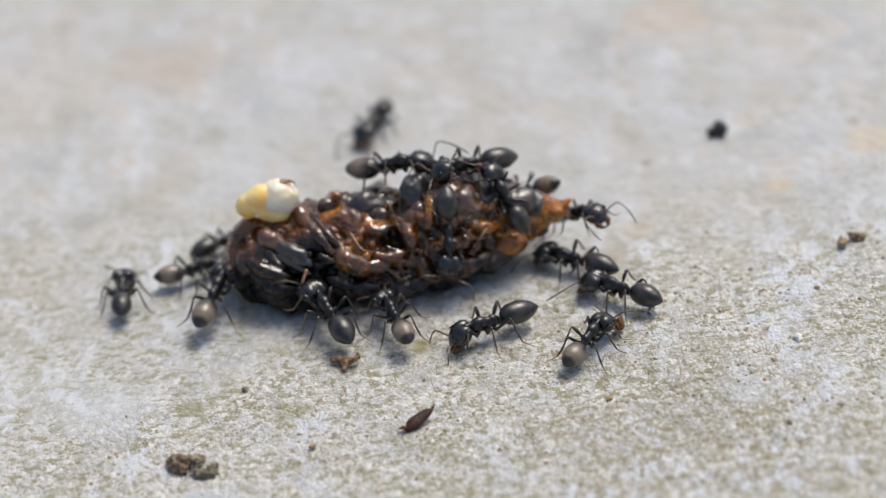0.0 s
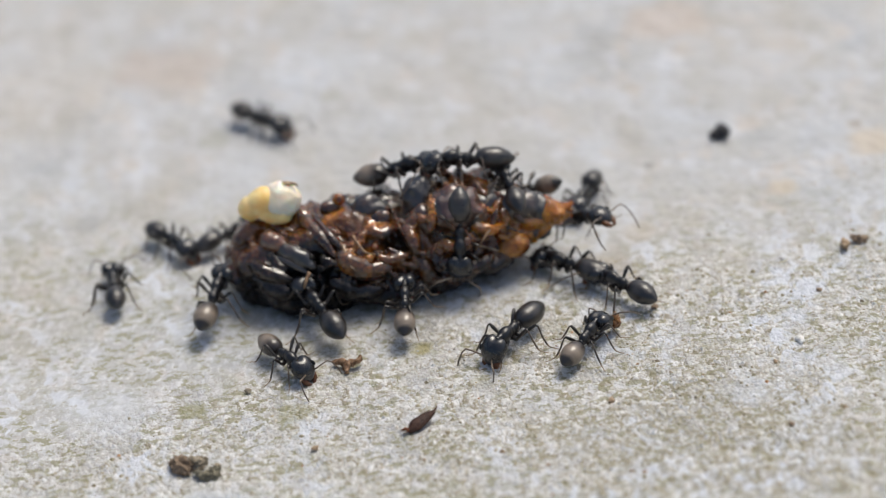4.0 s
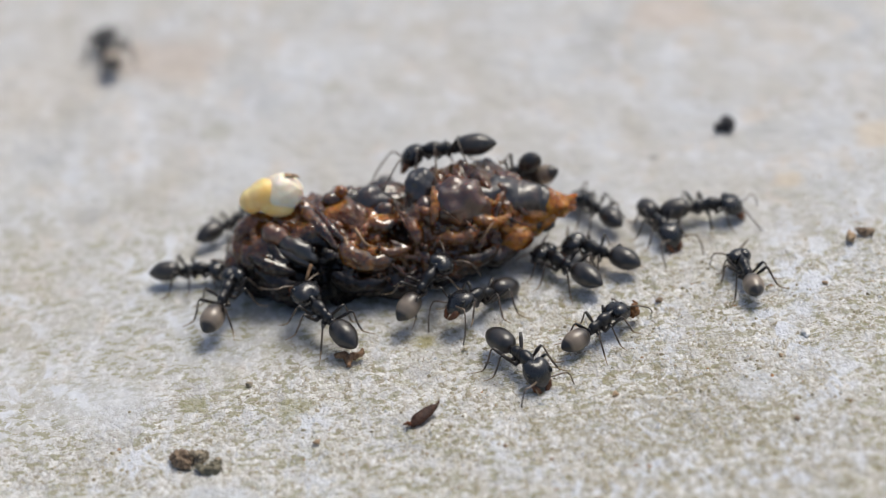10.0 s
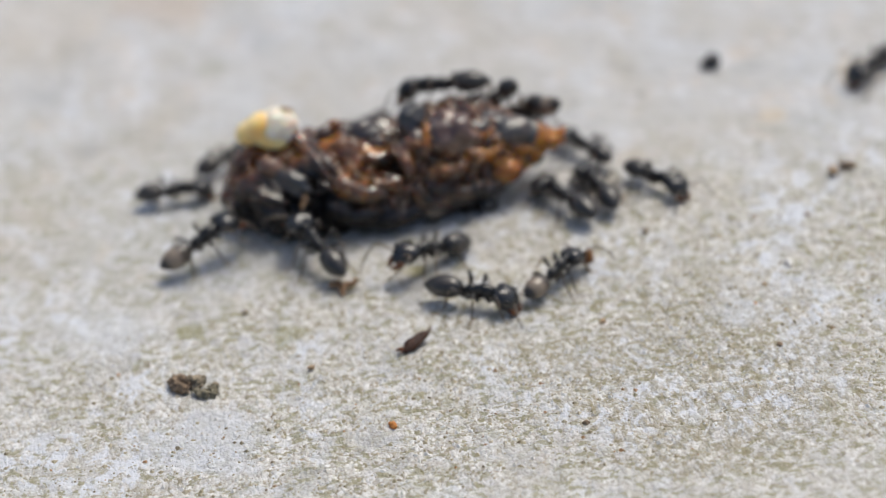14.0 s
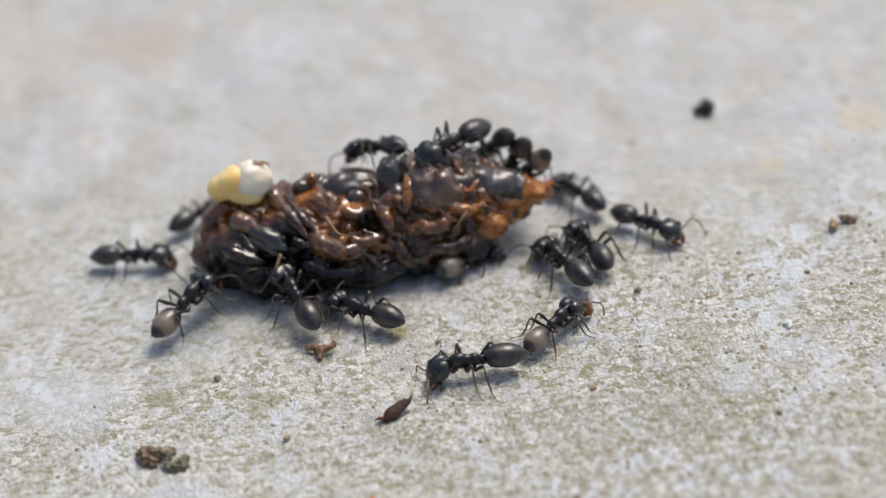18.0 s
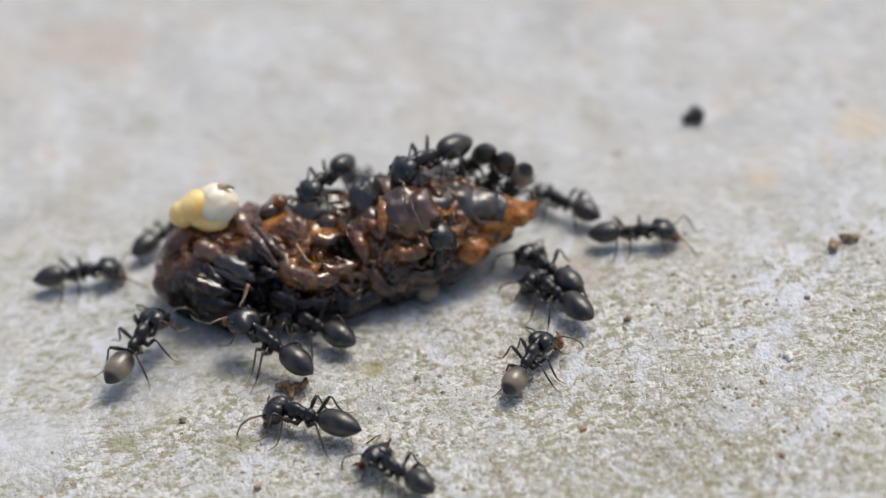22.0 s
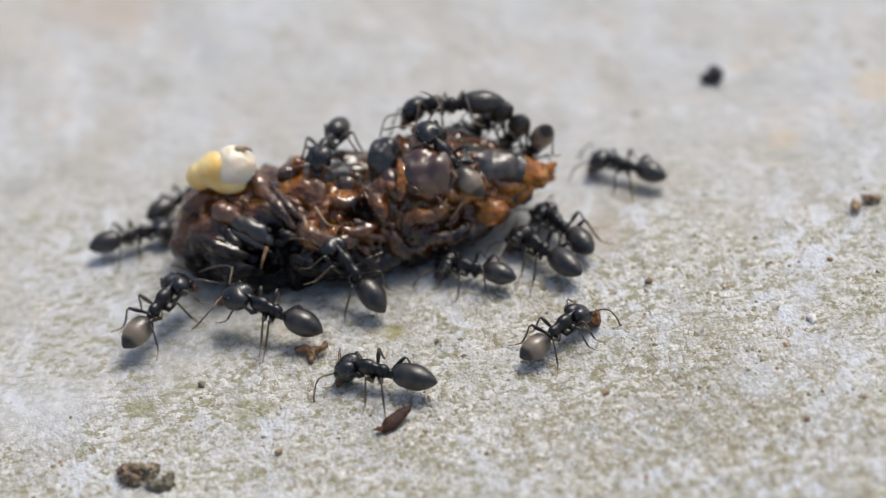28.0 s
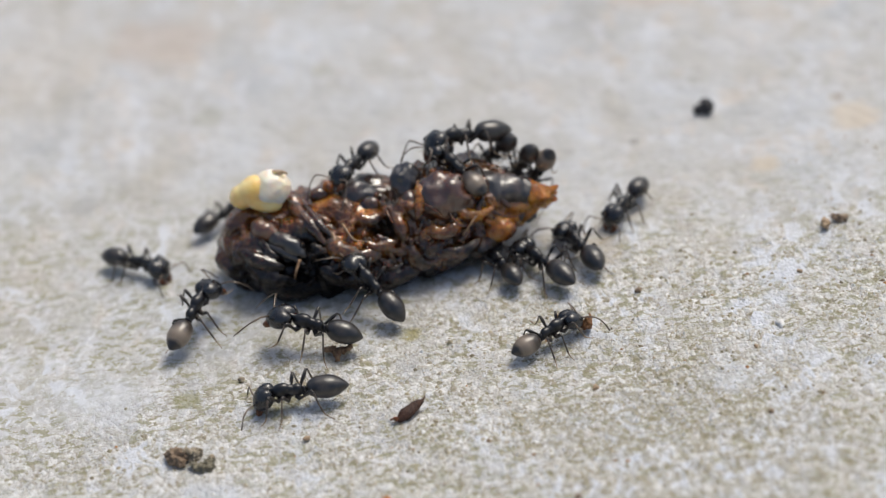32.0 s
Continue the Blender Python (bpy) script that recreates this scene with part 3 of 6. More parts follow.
def carcass():
    body = new("carcass")
    tagged(body, "wet dark brown insect carcass, chewed and collapsed, lying on concrete", "carcass")
    # trunk: a lofted body, folded and hollowed
    bm = bmesh.new()
    n, sides, rings = 240, 150, []
    hollows = [(on_flank(x, a), r, deep) for x, a, r, deep in HOLLOWS]
    for i in range(n):
        x = -8.25 + 13.15 * (i / (n - 1))
        y, z, ry, rz = station(x)
        ring = []
        for k in range(sides):
            a = 360 * k / sides
            p = on_flank(x, a)
            bend = 0.6 * noise.noise(p * 0.5 + Vector((3, 8, 1)))
            across, along = p.x * 0.85 + p.z * 0.5 + bend, p.z * 0.85 - p.x * 0.5
            out = 0.40 * (swell(Vector((across * 0.62, along * 0.55, p.y * 0.5))) - 0.55) + 0.10 * (swell(p * 1.5) - 0.5) + 0.26 * noise.noise(p * 0.8) + 0.13 * ((1 - abs(noise.noise(Vector((across * 1.5, along * 0.7, p.y * 0.6))))) ** 3 - 0.5)
            out += 0.05 * noise.noise(p * 3.1)
            for q, r, deep in hollows:
                out -= deep * math.exp(-((p - q).length / r) ** 2)
            ring.append(bm.verts.new(on_flank(x, a, out * min(1.0, ry / 0.9))))
        rings.append(ring)
    for r, s in zip(rings, rings[1:]):
        for k in range(sides):
            bm.faces.new((r[k], r[(k + 1) % sides], s[(k + 1) % sides], s[k]))
    bm.faces.new(rings[0][::-1]), bm.faces.new(rings[-1])
    bmesh.ops.recalc_face_normals(bm, faces=bm.faces)
    mass = bm

    # rolls of flesh that have grown into the trunk
    roll(mass, ((-7.8, 120), (-7.2, 96), (-6.3, 88)), 0.36, 0.0, 1)
    roll(mass, ((-8.05, 140), (-7.9, 185), (-7.2, 215)), 0.45, -0.1, 2)
    roll(mass, ((-7.3, 140), (-6.6, 160), (-5.6, 172)), 0.34, 0.0, 3)
    roll(mass, ((-7.2, 168), (-6.3, 188), (-5.2, 196)), 0.36, 0.0, 4)
    roll(mass, ((-6.9, 200), (-5.8, 216), (-4.4, 214)), 0.42, 0.0, 5)
    roll(mass, ((-4.4, 175), (-3.6, 195), (-2.4, 200)), 0.40, 0.0, 6)
    roll(mass, ((-3.4, 215), (-2.0, 218), (-0.6, 212)), 0.38, 0.0, 7)
    roll(mass, ((-2.9, 118), (-2.3, 128), (-1.7, 122)), 0.26, 0.05, 8)
    roll(mass, ((-2.6, 150), (-2.1, 160), (-1.3, 158)), 0.24, 0.05, 9)
    roll(mass, ((-1.6, 120), (-1.2, 140), (-1.1, 165)), 0.30, 0.0, 10)
    roll(mass, ((-0.3, 104), (-0.25, 125), (-0.5, 146)), 0.26, 0.12, 11)
    roll(mass, ((-0.3, 160), (0.5, 170), (1.2, 164)), 0.30, 0.0, 12)
    roll(mass, ((0.2, 190), (1.0, 200), (1.8, 196)), 0.34, 0.0, 13)
    roll(mass, ((1.0, 150), (1.6, 160), (2.4, 158)), 0.24, 0.1, 14)
    roll(mass, ((-0.9, 170), (-0.7, 195), (-0.2, 215)), 0.32, 0.0, 15)
    roll(mass, ((1.2, 215), (2.0, 212), (2.9, 205)), 0.36, 0.0, 16)
    roll(mass, ((2.6, 150), (3.3, 165), (4.0, 175)), 0.26, 0.0, 17)
    rng = random.Random(34)
    for k in range(46):
        # short torn wrinkles
        x, a = rng.uniform(-7.2, 2.8), rng.uniform(100, 200)
        lean = rng.choice((1, 1, -1)) * rng.uniform(0.2, 0.6)
        roll(mass, ((x, a), (x + lean * 0.5, a + rng.uniform(4, 10)), (x + lean * 1.2, a + rng.uniform(10, 22))), rng.uniform(0.08, 0.17), rng.uniform(0.0, 0.08), 20 + k, 12)
    for _ in range(90):
        # beads of chewed tissue
        x, a = rng.uniform(-7.4, 3.4), rng.uniform(95, 215)
        r = rng.uniform(0.07, 0.17)
        made = bmesh.ops.create_icosphere(mass, subdivisions=2, radius=r)["verts"]
        p = on_flank(x, a, 0.02)
        for v in made:
            v.co += p
    bm = bmesh.new()
    bm.from_mesh(grow_together(mass, 0.05, 3))
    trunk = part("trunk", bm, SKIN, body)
    mesh = trunk.data
    co = np.empty(len(mesh.vertices) * 3)
    mesh.vertices.foreach_get("co", co)
    co = co.reshape(-1, 3) / U
    # blends the tissue tones, and the shade painted low down and in hollows
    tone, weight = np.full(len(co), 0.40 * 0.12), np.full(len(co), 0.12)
    for x, a, r, t in TONES_AND_SHADE:
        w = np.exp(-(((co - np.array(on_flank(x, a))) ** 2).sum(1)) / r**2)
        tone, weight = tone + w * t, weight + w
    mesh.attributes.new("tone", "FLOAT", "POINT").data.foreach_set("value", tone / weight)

    def lobe(name, mat, where, size, turn, lump=0.16, grain=1.4, label="", fine=40, depth=0.12):
        """A lobe lying on the near flank: turn is its lean along the flank."""
        b = bmesh.new()
        blob(b, (0, 0, 0), size, (0, 0, 0), fine, lump, grain, where[0] * 3.1 + where[2])
        for v in b.verts:
            v.co *= 1 + depth * (swell(v.co * 1.3 + Vector(where)) - 0.6) + 0.25 * depth * noise.noise(v.co * 4)
        bmesh.ops.transform(b, matrix=pose(*where, 57, 0, 0) @ pose(0, 0, 0, 0, 0, turn), verts=b.verts)
        return part(name, b, mat, body, label)

    def fold(name, mat, spots, thick, lift, seed, label):
        b = bmesh.new()
        roll(b, spots, thick, lift, seed, 30)
        return part(name, b, mat, body, label)

    fold("wing_pad", PLATE, ((-6.2, 126), (-5.5, 139), (-4.75, 159)), 0.40, -0.06, 2, "ribbed grey-black wing pad")
    fold("wing_pad_edge", PLATE, ((-6.3, 137), (-5.6, 151), (-4.9, 168)), 0.13, 0.02, 6, "dark rim of the wing pad")
    fold("pad_root", DOME, ((-6.75, 112), (-6.3, 120), (-5.7, 132)), 0.36, 0.05, 3, "brown roll at the wing pad's root")
    fold("rib_fold", FOLD, ((-5.35, 80), (-4.75, 112), (-4.0, 148)), 0.30, 0.06, 5, "raised glossy brown rib fold")
    fold("rib_fold", FOLD, ((-4.75, 92), (-4.25, 120), (-3.75, 140)), 0.16, 0.14, 8, "raised glossy brown rib fold")
    fold("amber_crescent", RUSSET, ((-3.95, 136), (-3.55, 156), (-2.8, 169), (-1.9, 170)), 0.40, 0.0, 17, "amber torn crescent of tissue")
    fold("ridge", FOLD, ((-4.5, 84), (-4.1, 86), (-3.7, 84)), 0.34, 0.10, 20, "amber brown ridge")
    lobe("knob", AMBER, on_flank(-3.72, 84, 0.34), (0.24, 0.24, 0.24), 6, label="small amber knob")
    lobe("dark_hump", PLATE, on_flank(-2.75, 88, -0.12), (0.84, 0.58, 0.46), 4, 0.25, label="smooth dark grey hump", depth=0.16)
    lobe("amber_patch", RUSSET, on_flank(-2.25, 109, 0.0), (0.42, 0.34, 0.26), 16, label="orange brown torn patch")
    lobe("dark_hump", PLATE, on_flank(-0.75, 92, 0.0), (0.60, 0.74, 0.54), 26, 0.3, label="dark wet hump", depth=0.22)
    lobe("dome", DOME, (0.62, -2.08, 3.06), (1.08, 0.92, 0.80), -8, 0.24, label="large glossy chestnut dome", depth=0.13)
    lobe("side_dome", DOME, (-0.62, -2.05, 2.86), (0.40, 0.62, 0.40), 16, 0.1, label="glossy chestnut swelling", depth=0.08)
    def shaft(name, mat, points, radii, label, rough):
        """A stout tapering length of the abdomen, ringed and a little dented."""
        b = bmesh.new()
        line = bow(points, 34)
        tube(b, line, [float(r) * (1 - 0.05 * math.exp(-(((i % 11) - 5) / 1.2) ** 2)) for i, r in enumerate(np.interp(np.linspace(0, 1, 34), np.linspace(0, 1, len(radii)), radii))], 40)
        for v in b.verts:
            v.co += rough * noise.noise_vector(v.co * 1.7) + 0.3 * rough * noise.noise_vector(v.co * 5)
        return part(name, b, mat, body, label)

    shaft("back_plate", PLATE, ((1.3, -1.25, 2.50), (2.3, -1.22, 2.44), (3.2, -1.20, 2.26), (3.75, -1.20, 2.16)), (0.96, 0.86, 0.72, 0.60), "ringed grey-black abdomen", 0.12)
    shaft("amber_tip", AMBER, ((3.45, -1.20, 2.14), (3.9, -1.24, 2.06), (4.35, -1.27, 2.02), (4.62, -1.28, 2.04)), (0.60, 0.60, 0.47, 0.34), "amber horn-like end of the abdomen", 0.17)
    shaft("tip_point", AMBER, ((4.5, -1.30, 2.16), (4.72, -1.30, 2.24), (4.92, -1.30, 2.36)), (0.20, 0.15, 0.05), "short amber spike", 0.03)
    shaft("tip_point", AMBER, ((4.5, -1.34, 1.90), (4.70, -1.34, 1.84), (4.84, -1.34, 1.80)), (0.20, 0.15, 0.07), "short amber spike", 0.03)
    lobe("amber_lobe", AMBER, (2.44, -2.27, 1.42), (0.74, 0.52, 0.46), -4, 0.12, label="bright orange amber lobe", depth=0.1)
    lobe("dark_flank", PLATE, (3.15, -1.55, 1.55), (0.80, 0.40, 0.38), -18, 0.25, label="black wet flank beside the amber lobe", depth=0.25)
    lobe("amber_shred", AMBER, (3.75, -1.62, 1.60), (0.50, 0.24, 0.26), 40, 0.25, label="amber torn shred under the tip", depth=0.2)
    lobe("pale_flap", FOLD, on_flank(1.85, 152, 0.12), (0.46, 0.13, 0.16), 60, 0.25, label="pale wet flap of skin")
    lobe("pale_flap", FOLD, on_flank(2.8, 150, 0.10), (0.38, 0.12, 0.14), -50, 0.25, label="pale wet flap of skin")

    # curved bristles and torn threads
    for k, (a, b_, c, r) in enumerate(STRANDS):
        bm = bmesh.new()
        pts = bow([on_flank(*a, 0.12), on_flank(*b_, 0.42), on_flank(*c, 0.20)], 12)
        tube(bm, pts, [r * (1 - 0.7 * i / 11) + 0.012 for i in range(12)], 6)
        part("strand", bm, BRISTLE if k in (0, 1, 2, 5) else FOLD, body, "thin curved tan bristle" if k in (0, 1, 2, 5) else "thin curved brown thread")

    # glistening beads of chewed tissue on the middle flank
    bm = bmesh.new()
    for _ in range(220):
        x, a = rng.choice((rng.uniform(-0.4, 2.6), rng.uniform(-2.9, -2.1))), rng.uniform(148, 198)
        made = bmesh.ops.create_icosphere(bm, subdivisions=2, radius=rng.uniform(0.035, 0.085))["verts"]
        p = on_flank(x, a, rng.uniform(-0.05, 0.1))
        for v in made:
            v.co += p
    part("wet_granulation", bm, FOLD, body, "small glistening beads of chewed tissue")["kind"] = "stuff"
    return body


carcass()


# ---- small things on and round it ----
def egg_lump():
    top = new("pulp_lump")
    top.location = Vector((-6.2, -0.95, 3.0)) * U
    tagged(top, "cream-white and yellow pulpy lump resting on the carcass", "pulp")
    bm = bmesh.new()
    blob(bm, (0.34, 0.0, 0.66), (0.80, 0.66, 0.72), (0, -38, 0), 44, 0.10, 1.8, 3)
    part("white_lobe", bm, WHITE, top)
    # the yellow pulp lies along the white lobe's low side and ends in a blunt snout
    bm = bmesh.new()
    blob(bm, (-0.30, -0.04, 0.70), (0.66, 0.56, 0.62), (0, -34, 0), 36, 0.10, 1.6, 5)
    blob(bm, (-0.82, -0.08, 0.52), (0.46, 0.42, 0.50), (0, 10, 0), 30, 0.14, 1.8, 6)
    blob(bm, (0.08, -0.34, 0.30), (0.66, 0.40, 0.36), (0, 12, 0), 32, 0.10, 1.8, 8)
    skin = bmesh.new()
    skin.from_mesh(grow_together(bm, 0.045, 22))
    part("yellow_lobe", skin, YELLOW, top, "translucent yellow pulp")
    bm = bmesh.new()
    blob(bm, (0.72, 0.0, 1.40), (0.24, 0.12, 0.06), (0, 22, 12), 18, 0.3, 4)
    tube(bm, [(0.78, 0, 1.40), (0.98, -0.02, 1.34), (1.06, -0.02, 1.24)], [0.07, 0.05, 0.02])
    part("flake", bm, TAN, top, "brown torn flake")


def clump(name, label, category, where, bits):
    """Crumbs stuck together; bits are (x, y, z, rx, ry, rz, seed, material, part name)."""
    top = new(name)
    top.location = Vector(where) * U
    tagged(top, label, category)
    for x, y, z, a, b, c, seed, mat, piece in bits:
        bm = bmesh.new()
        blob(bm, (x * 0.92, y * 0.92, z), (a * 0.88, b * 0.88, c * 0.9), (0, 0, seed * 40), 36, 0.2 if mat is SEED else 0.75, 2.8 / max(a, b), seed)
        part(piece, bm, mat, top)
    return top


egg_lump()
clump("soil_clump", "dark reddish, tan and olive soil crumbs stuck together on concrete", "soil", (-9.45, -12.1, 0),
      ((-0.50, 0.22, 0.20, 0.36, 0.34, 0.30, 1, CRUMB, "crumb"), (-0.72, 0.42, 0.16, 0.24, 0.22, 0.24, 2, CRUMB, "crumb"), (-0.34, -0.02, 0.14, 0.22, 0.20, 0.18, 8, CRUMB, "crumb"), (0.10, 0.30, 0.18, 0.40, 0.26, 0.24, 3, CRUMB_GREY, "tan_crumb"),
       (0.34, 0.42, 0.14, 0.18, 0.16, 0.2, 6, CRUMB_GREY, "tan_crumb"), (0.42, -0.42, 0.12, 0.44, 0.20, 0.16, 4, OLIVE, "olive_crumb"), (0.72, -0.34, 0.14, 0.26, 0.22, 0.17, 5, OLIVE, "olive_crumb"), (0.86, 0.10, 0.08, 0.14, 0.13, 0.12, 7, CRUMB_GREY, "tan_crumb")))
clump("dark_seed", "round blackish seed on concrete", "seed", (11.5, 6.0, 0), ((0, 0, 0.28, 0.44, 0.34, 0.31, 7, SEED, "seed_coat"), (-0.35, -0.1, 0.2, 0.26, 0.25, 0.22, 9, SEED, "seed_stub")))
clump("crumb_pair", "tan crumb with a dark brown crumb beside it", "crumb", (15.0, -2.75, 0), ((-0.22, -0.1, 0.13, 0.36, 0.17, 0.15, 2, TAN, "tan_crumb"), (0.36, 0.2, 0.13, 0.34, 0.18, 0.15, 4, CRUMB, "dark_crumb")))
for spot_, r_, mat_, label_, seed_ in (((7.35, -5.4, 0), 0.19, CRUMB, "tiny dark grain on concrete", 1), ((11.05, -13.35, 0), 0.15, CRUMB, "tiny brown grain on concrete", 2),
                                      ((-7.6, -7.7, 0), 0.17, CRUMB_GREY, "tiny grey grain on concrete", 3), ((-5.27, -11.55, 0), 0.15, TAN, "tiny tan-brown grain on concrete", 4),
                                      ((5.15, -10.8, 0), 0.16, TAN, "tiny tan grain on concrete", 5), ((-2.57, -15.44, 0), 0.2, ORANGE, "small orange crumb on concrete", 6),
                                      ((3.95, -16.5, 0), 0.15, CRUMB, "tiny brown grain on concrete", 7), 
                                      ((11.1, -9.6, 0), 0.11, TAN, "tiny tan grain on concrete", 9), ((12.15, -8.5, 0), 0.25, QUARTZ, "small white quartz grain on concrete", 13), ((13.37, -5.48, 0), 0.13, TAN, "tiny pale tan grain on concrete", 14)):
    bm_ = bmesh.new()
    r_ *= 0.7
    blob(bm_, (0, 0, r_ * 0.4), (r_ * 1.2, r_ * 0.9, r_ * 0.7), (0, 0, seed_ * 50), 16, 0.45, 1.5 / r_, seed_)
    tagged(part("grain", bm_, mat_, None, label_, spot_), category="grain", group="loose grains")


def husk():
    top = new("seed_husk")
    top.matrix_basis = pose(-1.52 * U, -10.9 * U, 0, 0, 0, 31) @ Matrix.Diagonal((0.66, 0.72, 0.72, 1))
    tagged(top, "dry dark brown pointed seed husk on concrete", "husk")
    bm = bmesh.new()
    blob(bm, (0, 0, 0.24), (0.92, 0.38, 0.30), (0, -14, 0), 28, 0.2, 2.2, 4, lambda d: 1.15 - 0.55 * (d.x + 1) / 2 if d.x > -0.6 else 0.95)
    tube(bm, [(0.7, 0, 0.38), (0.95, 0.02, 0.5), (1.12, 0.05, 0.62)], [0.12, 0.06, 0.015])
    part("hull", bm, HUSK, top)
    bm = bmesh.new()
    rng = random.Random(3)
    for _ in range(14):
        a = rng.uniform(-0.9, 0.9)
        tube(bm, [(-0.75, 0.1 * a, 0.13), (-0.95, 0.18 * a, 0.14 + rng.uniform(-0.06, 0.1)), (-1.1 - rng.random() * 0.15, 0.3 * a, 0.1 + rng.uniform(-0.06, 0.14))], [0.035, 0.02, 0.008], 5)
    part("frayed_end", bm, RUST, top, "frayed reddish fibres")


def rust_bit():
    top = new("torn_bit")
    top.matrix_basis = pose(-4.0 * U, -7.05 * U, 0, 0, 0, 0)
    tagged(top, "small torn tan-brown insect bit on concrete", "insect bit")
    for name, pts, rad in (("stem", [(0, -0.3, 0.05), (0.0, -0.05, 0.15), (0.03, 0.15, 0.2)], [0.07, 0.12, 0.13]), ("arm", [(0, 0.1, 0.2), (-0.22, 0.22, 0.25), (-0.5, 0.3, 0.17)], [0.13, 0.13, 0.06]),
                           ("arm", [(0, 0.1, 0.2), (0.25, 0.12, 0.22), (0.58, 0.22, 0.27)], [0.13, 0.11, 0.1])):
        bm = bmesh.new()
        tube(bm, bow(pts, 9), [float(r) for r in np.interp(np.linspace(0, 2, 9), (0, 1, 2), rad)], 10)
        for v in bm.verts:
            v.co += 0.09 * noise.noise_vector(v.co * 7) + 0.05 * noise.noise_vector(v.co * 15)
        part(name, bm, TORN, top)


husk()
rust_bit()


# ---- ants ----
def ant_kind(gaster_mat, long_=1.0, nod=38, droop=8, broad=1.0):
    """One ant, head towards +x, feet at z = 0, about 3.6 mm long."""
    ant = new("ant")
    # gaster: a blunt-fronted, pointed egg with four plates
    bm = bmesh.new()

    def egg(d):
        s = max(-0.999, min(0.999, d.x))
        r = (1 - s**2.8) ** 0.5 if s > 0 else (1 - abs(s) ** 1.8) ** 0.78
        plates = sum(math.exp(-((s - c) / 0.03) ** 2) for c in (0.38, -0.08, -0.45, -0.74))
        return r / math.sqrt(1 - s * s) * (1 - 0.042 * plates)

    blob(bm, (0, 0, 0), (0.71 * long_, 0.45, 0.43), (0, 0, 0), 40, 0.0, shape=egg)
    bmesh.ops.transform(bm, matrix=pose(-1.16 - 0.70 * (long_ - 1), 0, 0.70, 0, -droop, 0), verts=bm.verts)
    part("gaster", bm, gaster_mat, ant)
    # waist scale
    bm = bmesh.new()
    blob(bm, (-0.42, 0, 0.66), (0.10, 0.13, 0.21), (0, 20, 0), 12)
    tube(bm, [(-0.25, 0, 0.58), (-0.42, 0, 0.54), (-0.62, 0, 0.62)], [0.1, 0.08, 0.1])
    part("waist", bm, TRUNK, ant)
    # thorax in three swells, grown together
    bm = bmesh.new()
    blob(bm, (0.48, 0, 0.79), (0.38, 0.25, 0.27), (0, 18, 0), 22)
    blob(bm, (0.16, 0, 0.75), (0.34, 0.19, 0.23), (0, -5, 0), 20)
    blob(bm, (-0.13, 0, 0.72), (0.27, 0.21, 0.26), (0, -25, 0), 20, shape=lambda d: 1.0 - 0.15 * max(-d.x, 0))
    blob(bm, (0.26, 0, 0.62), (0.46, 0.18, 0.17), (0, 0, 0), 18)
    tube(bm, [(0.60, 0, 0.84), (0.84, 0, 0.88), (0.98, 0, 0.88)], [0.16, 0.10, 0.12], 10)
    skin = bmesh.new()
    skin.from_mesh(grow_together(bm, 0.028, 4))
    part("thorax", skin, TRUNK, ant)
    # head, hinged at the neck
    bm = bmesh.new()
    blob(bm, (0.44, 0, 0.0), (0.60, 0.50, 0.40), (0, 0, 0), 34, shape=lambda d: 1.04 - 0.34 * max(d.x, 0) ** 2 - 0.10 * math.exp(-((d.x + 0.98) / 0.22) ** 2))
    for v in bm.verts:
        # broad back corners with a notch between them, and a flattened brow
        back = max(0.0, min(1.0, (0.42 - v.co.x) / 0.5))
        v.co.x += 0.14 * back * math.exp(-((v.co.y / 0.16) ** 2))
        v.co.y *= 1 + 0.10 * back
        v.co.z *= 0.92 if v.co.z > 0 else 1.0
        v.co *= broad
    head = part("head", bm, HEAD, ant, spot=(0.90, 0, 0.90))
    head.rotation_euler = (0, radians(nod), 0)
    for side in (1, -1):
        bm = bmesh.new()
        blob(bm, (0.50, 0.43 * side, 0.18), (0.13, 0.07, 0.11), (0, 0, 0), 14)
        part("eye", bm, EYE, head, spot=(0.5 * (broad - 1), 0.43 * side * (broad - 1), 0.18 * (broad - 1)))
        bm = bmesh.new()
        tube(bm, [(0.80, 0.24 * side, -0.06), (1.0, 0.25 * side, -0.11), (1.16, 0.13 * side, -0.15), (1.22, 0.0, -0.16)], [0.16, 0.13, 0.08, 0.02], 9)
        part("mandible", bm, JAW, head, "red-brown jaw", spot=(0.95 * (broad - 1), 0, 0))
        bm = bmesh.new()
        pts = [(0, 0, 0), (0.08, 0.18 * side, 0.12), (0.12, 0.46 * side, 0.26), (0.17, 0.70 * side, 0.31), (0.36, 0.80 * side, 0.28), (0.72, 0.86 * side, 0.14), (1.08, 0.84 * side, -0.04), (1.40, 0.76 * side, -0.20)]
        tube(bm, pts, [0.038, 0.032, 0.034, 0.036, 0.026, 0.030, 0.034, 0.020], 7)
        part("antenna", bm, SHIN, head, "thin elbowed antenna", spot=(0.70 * broad, 0.16 * side * broad, 0.16 * broad))
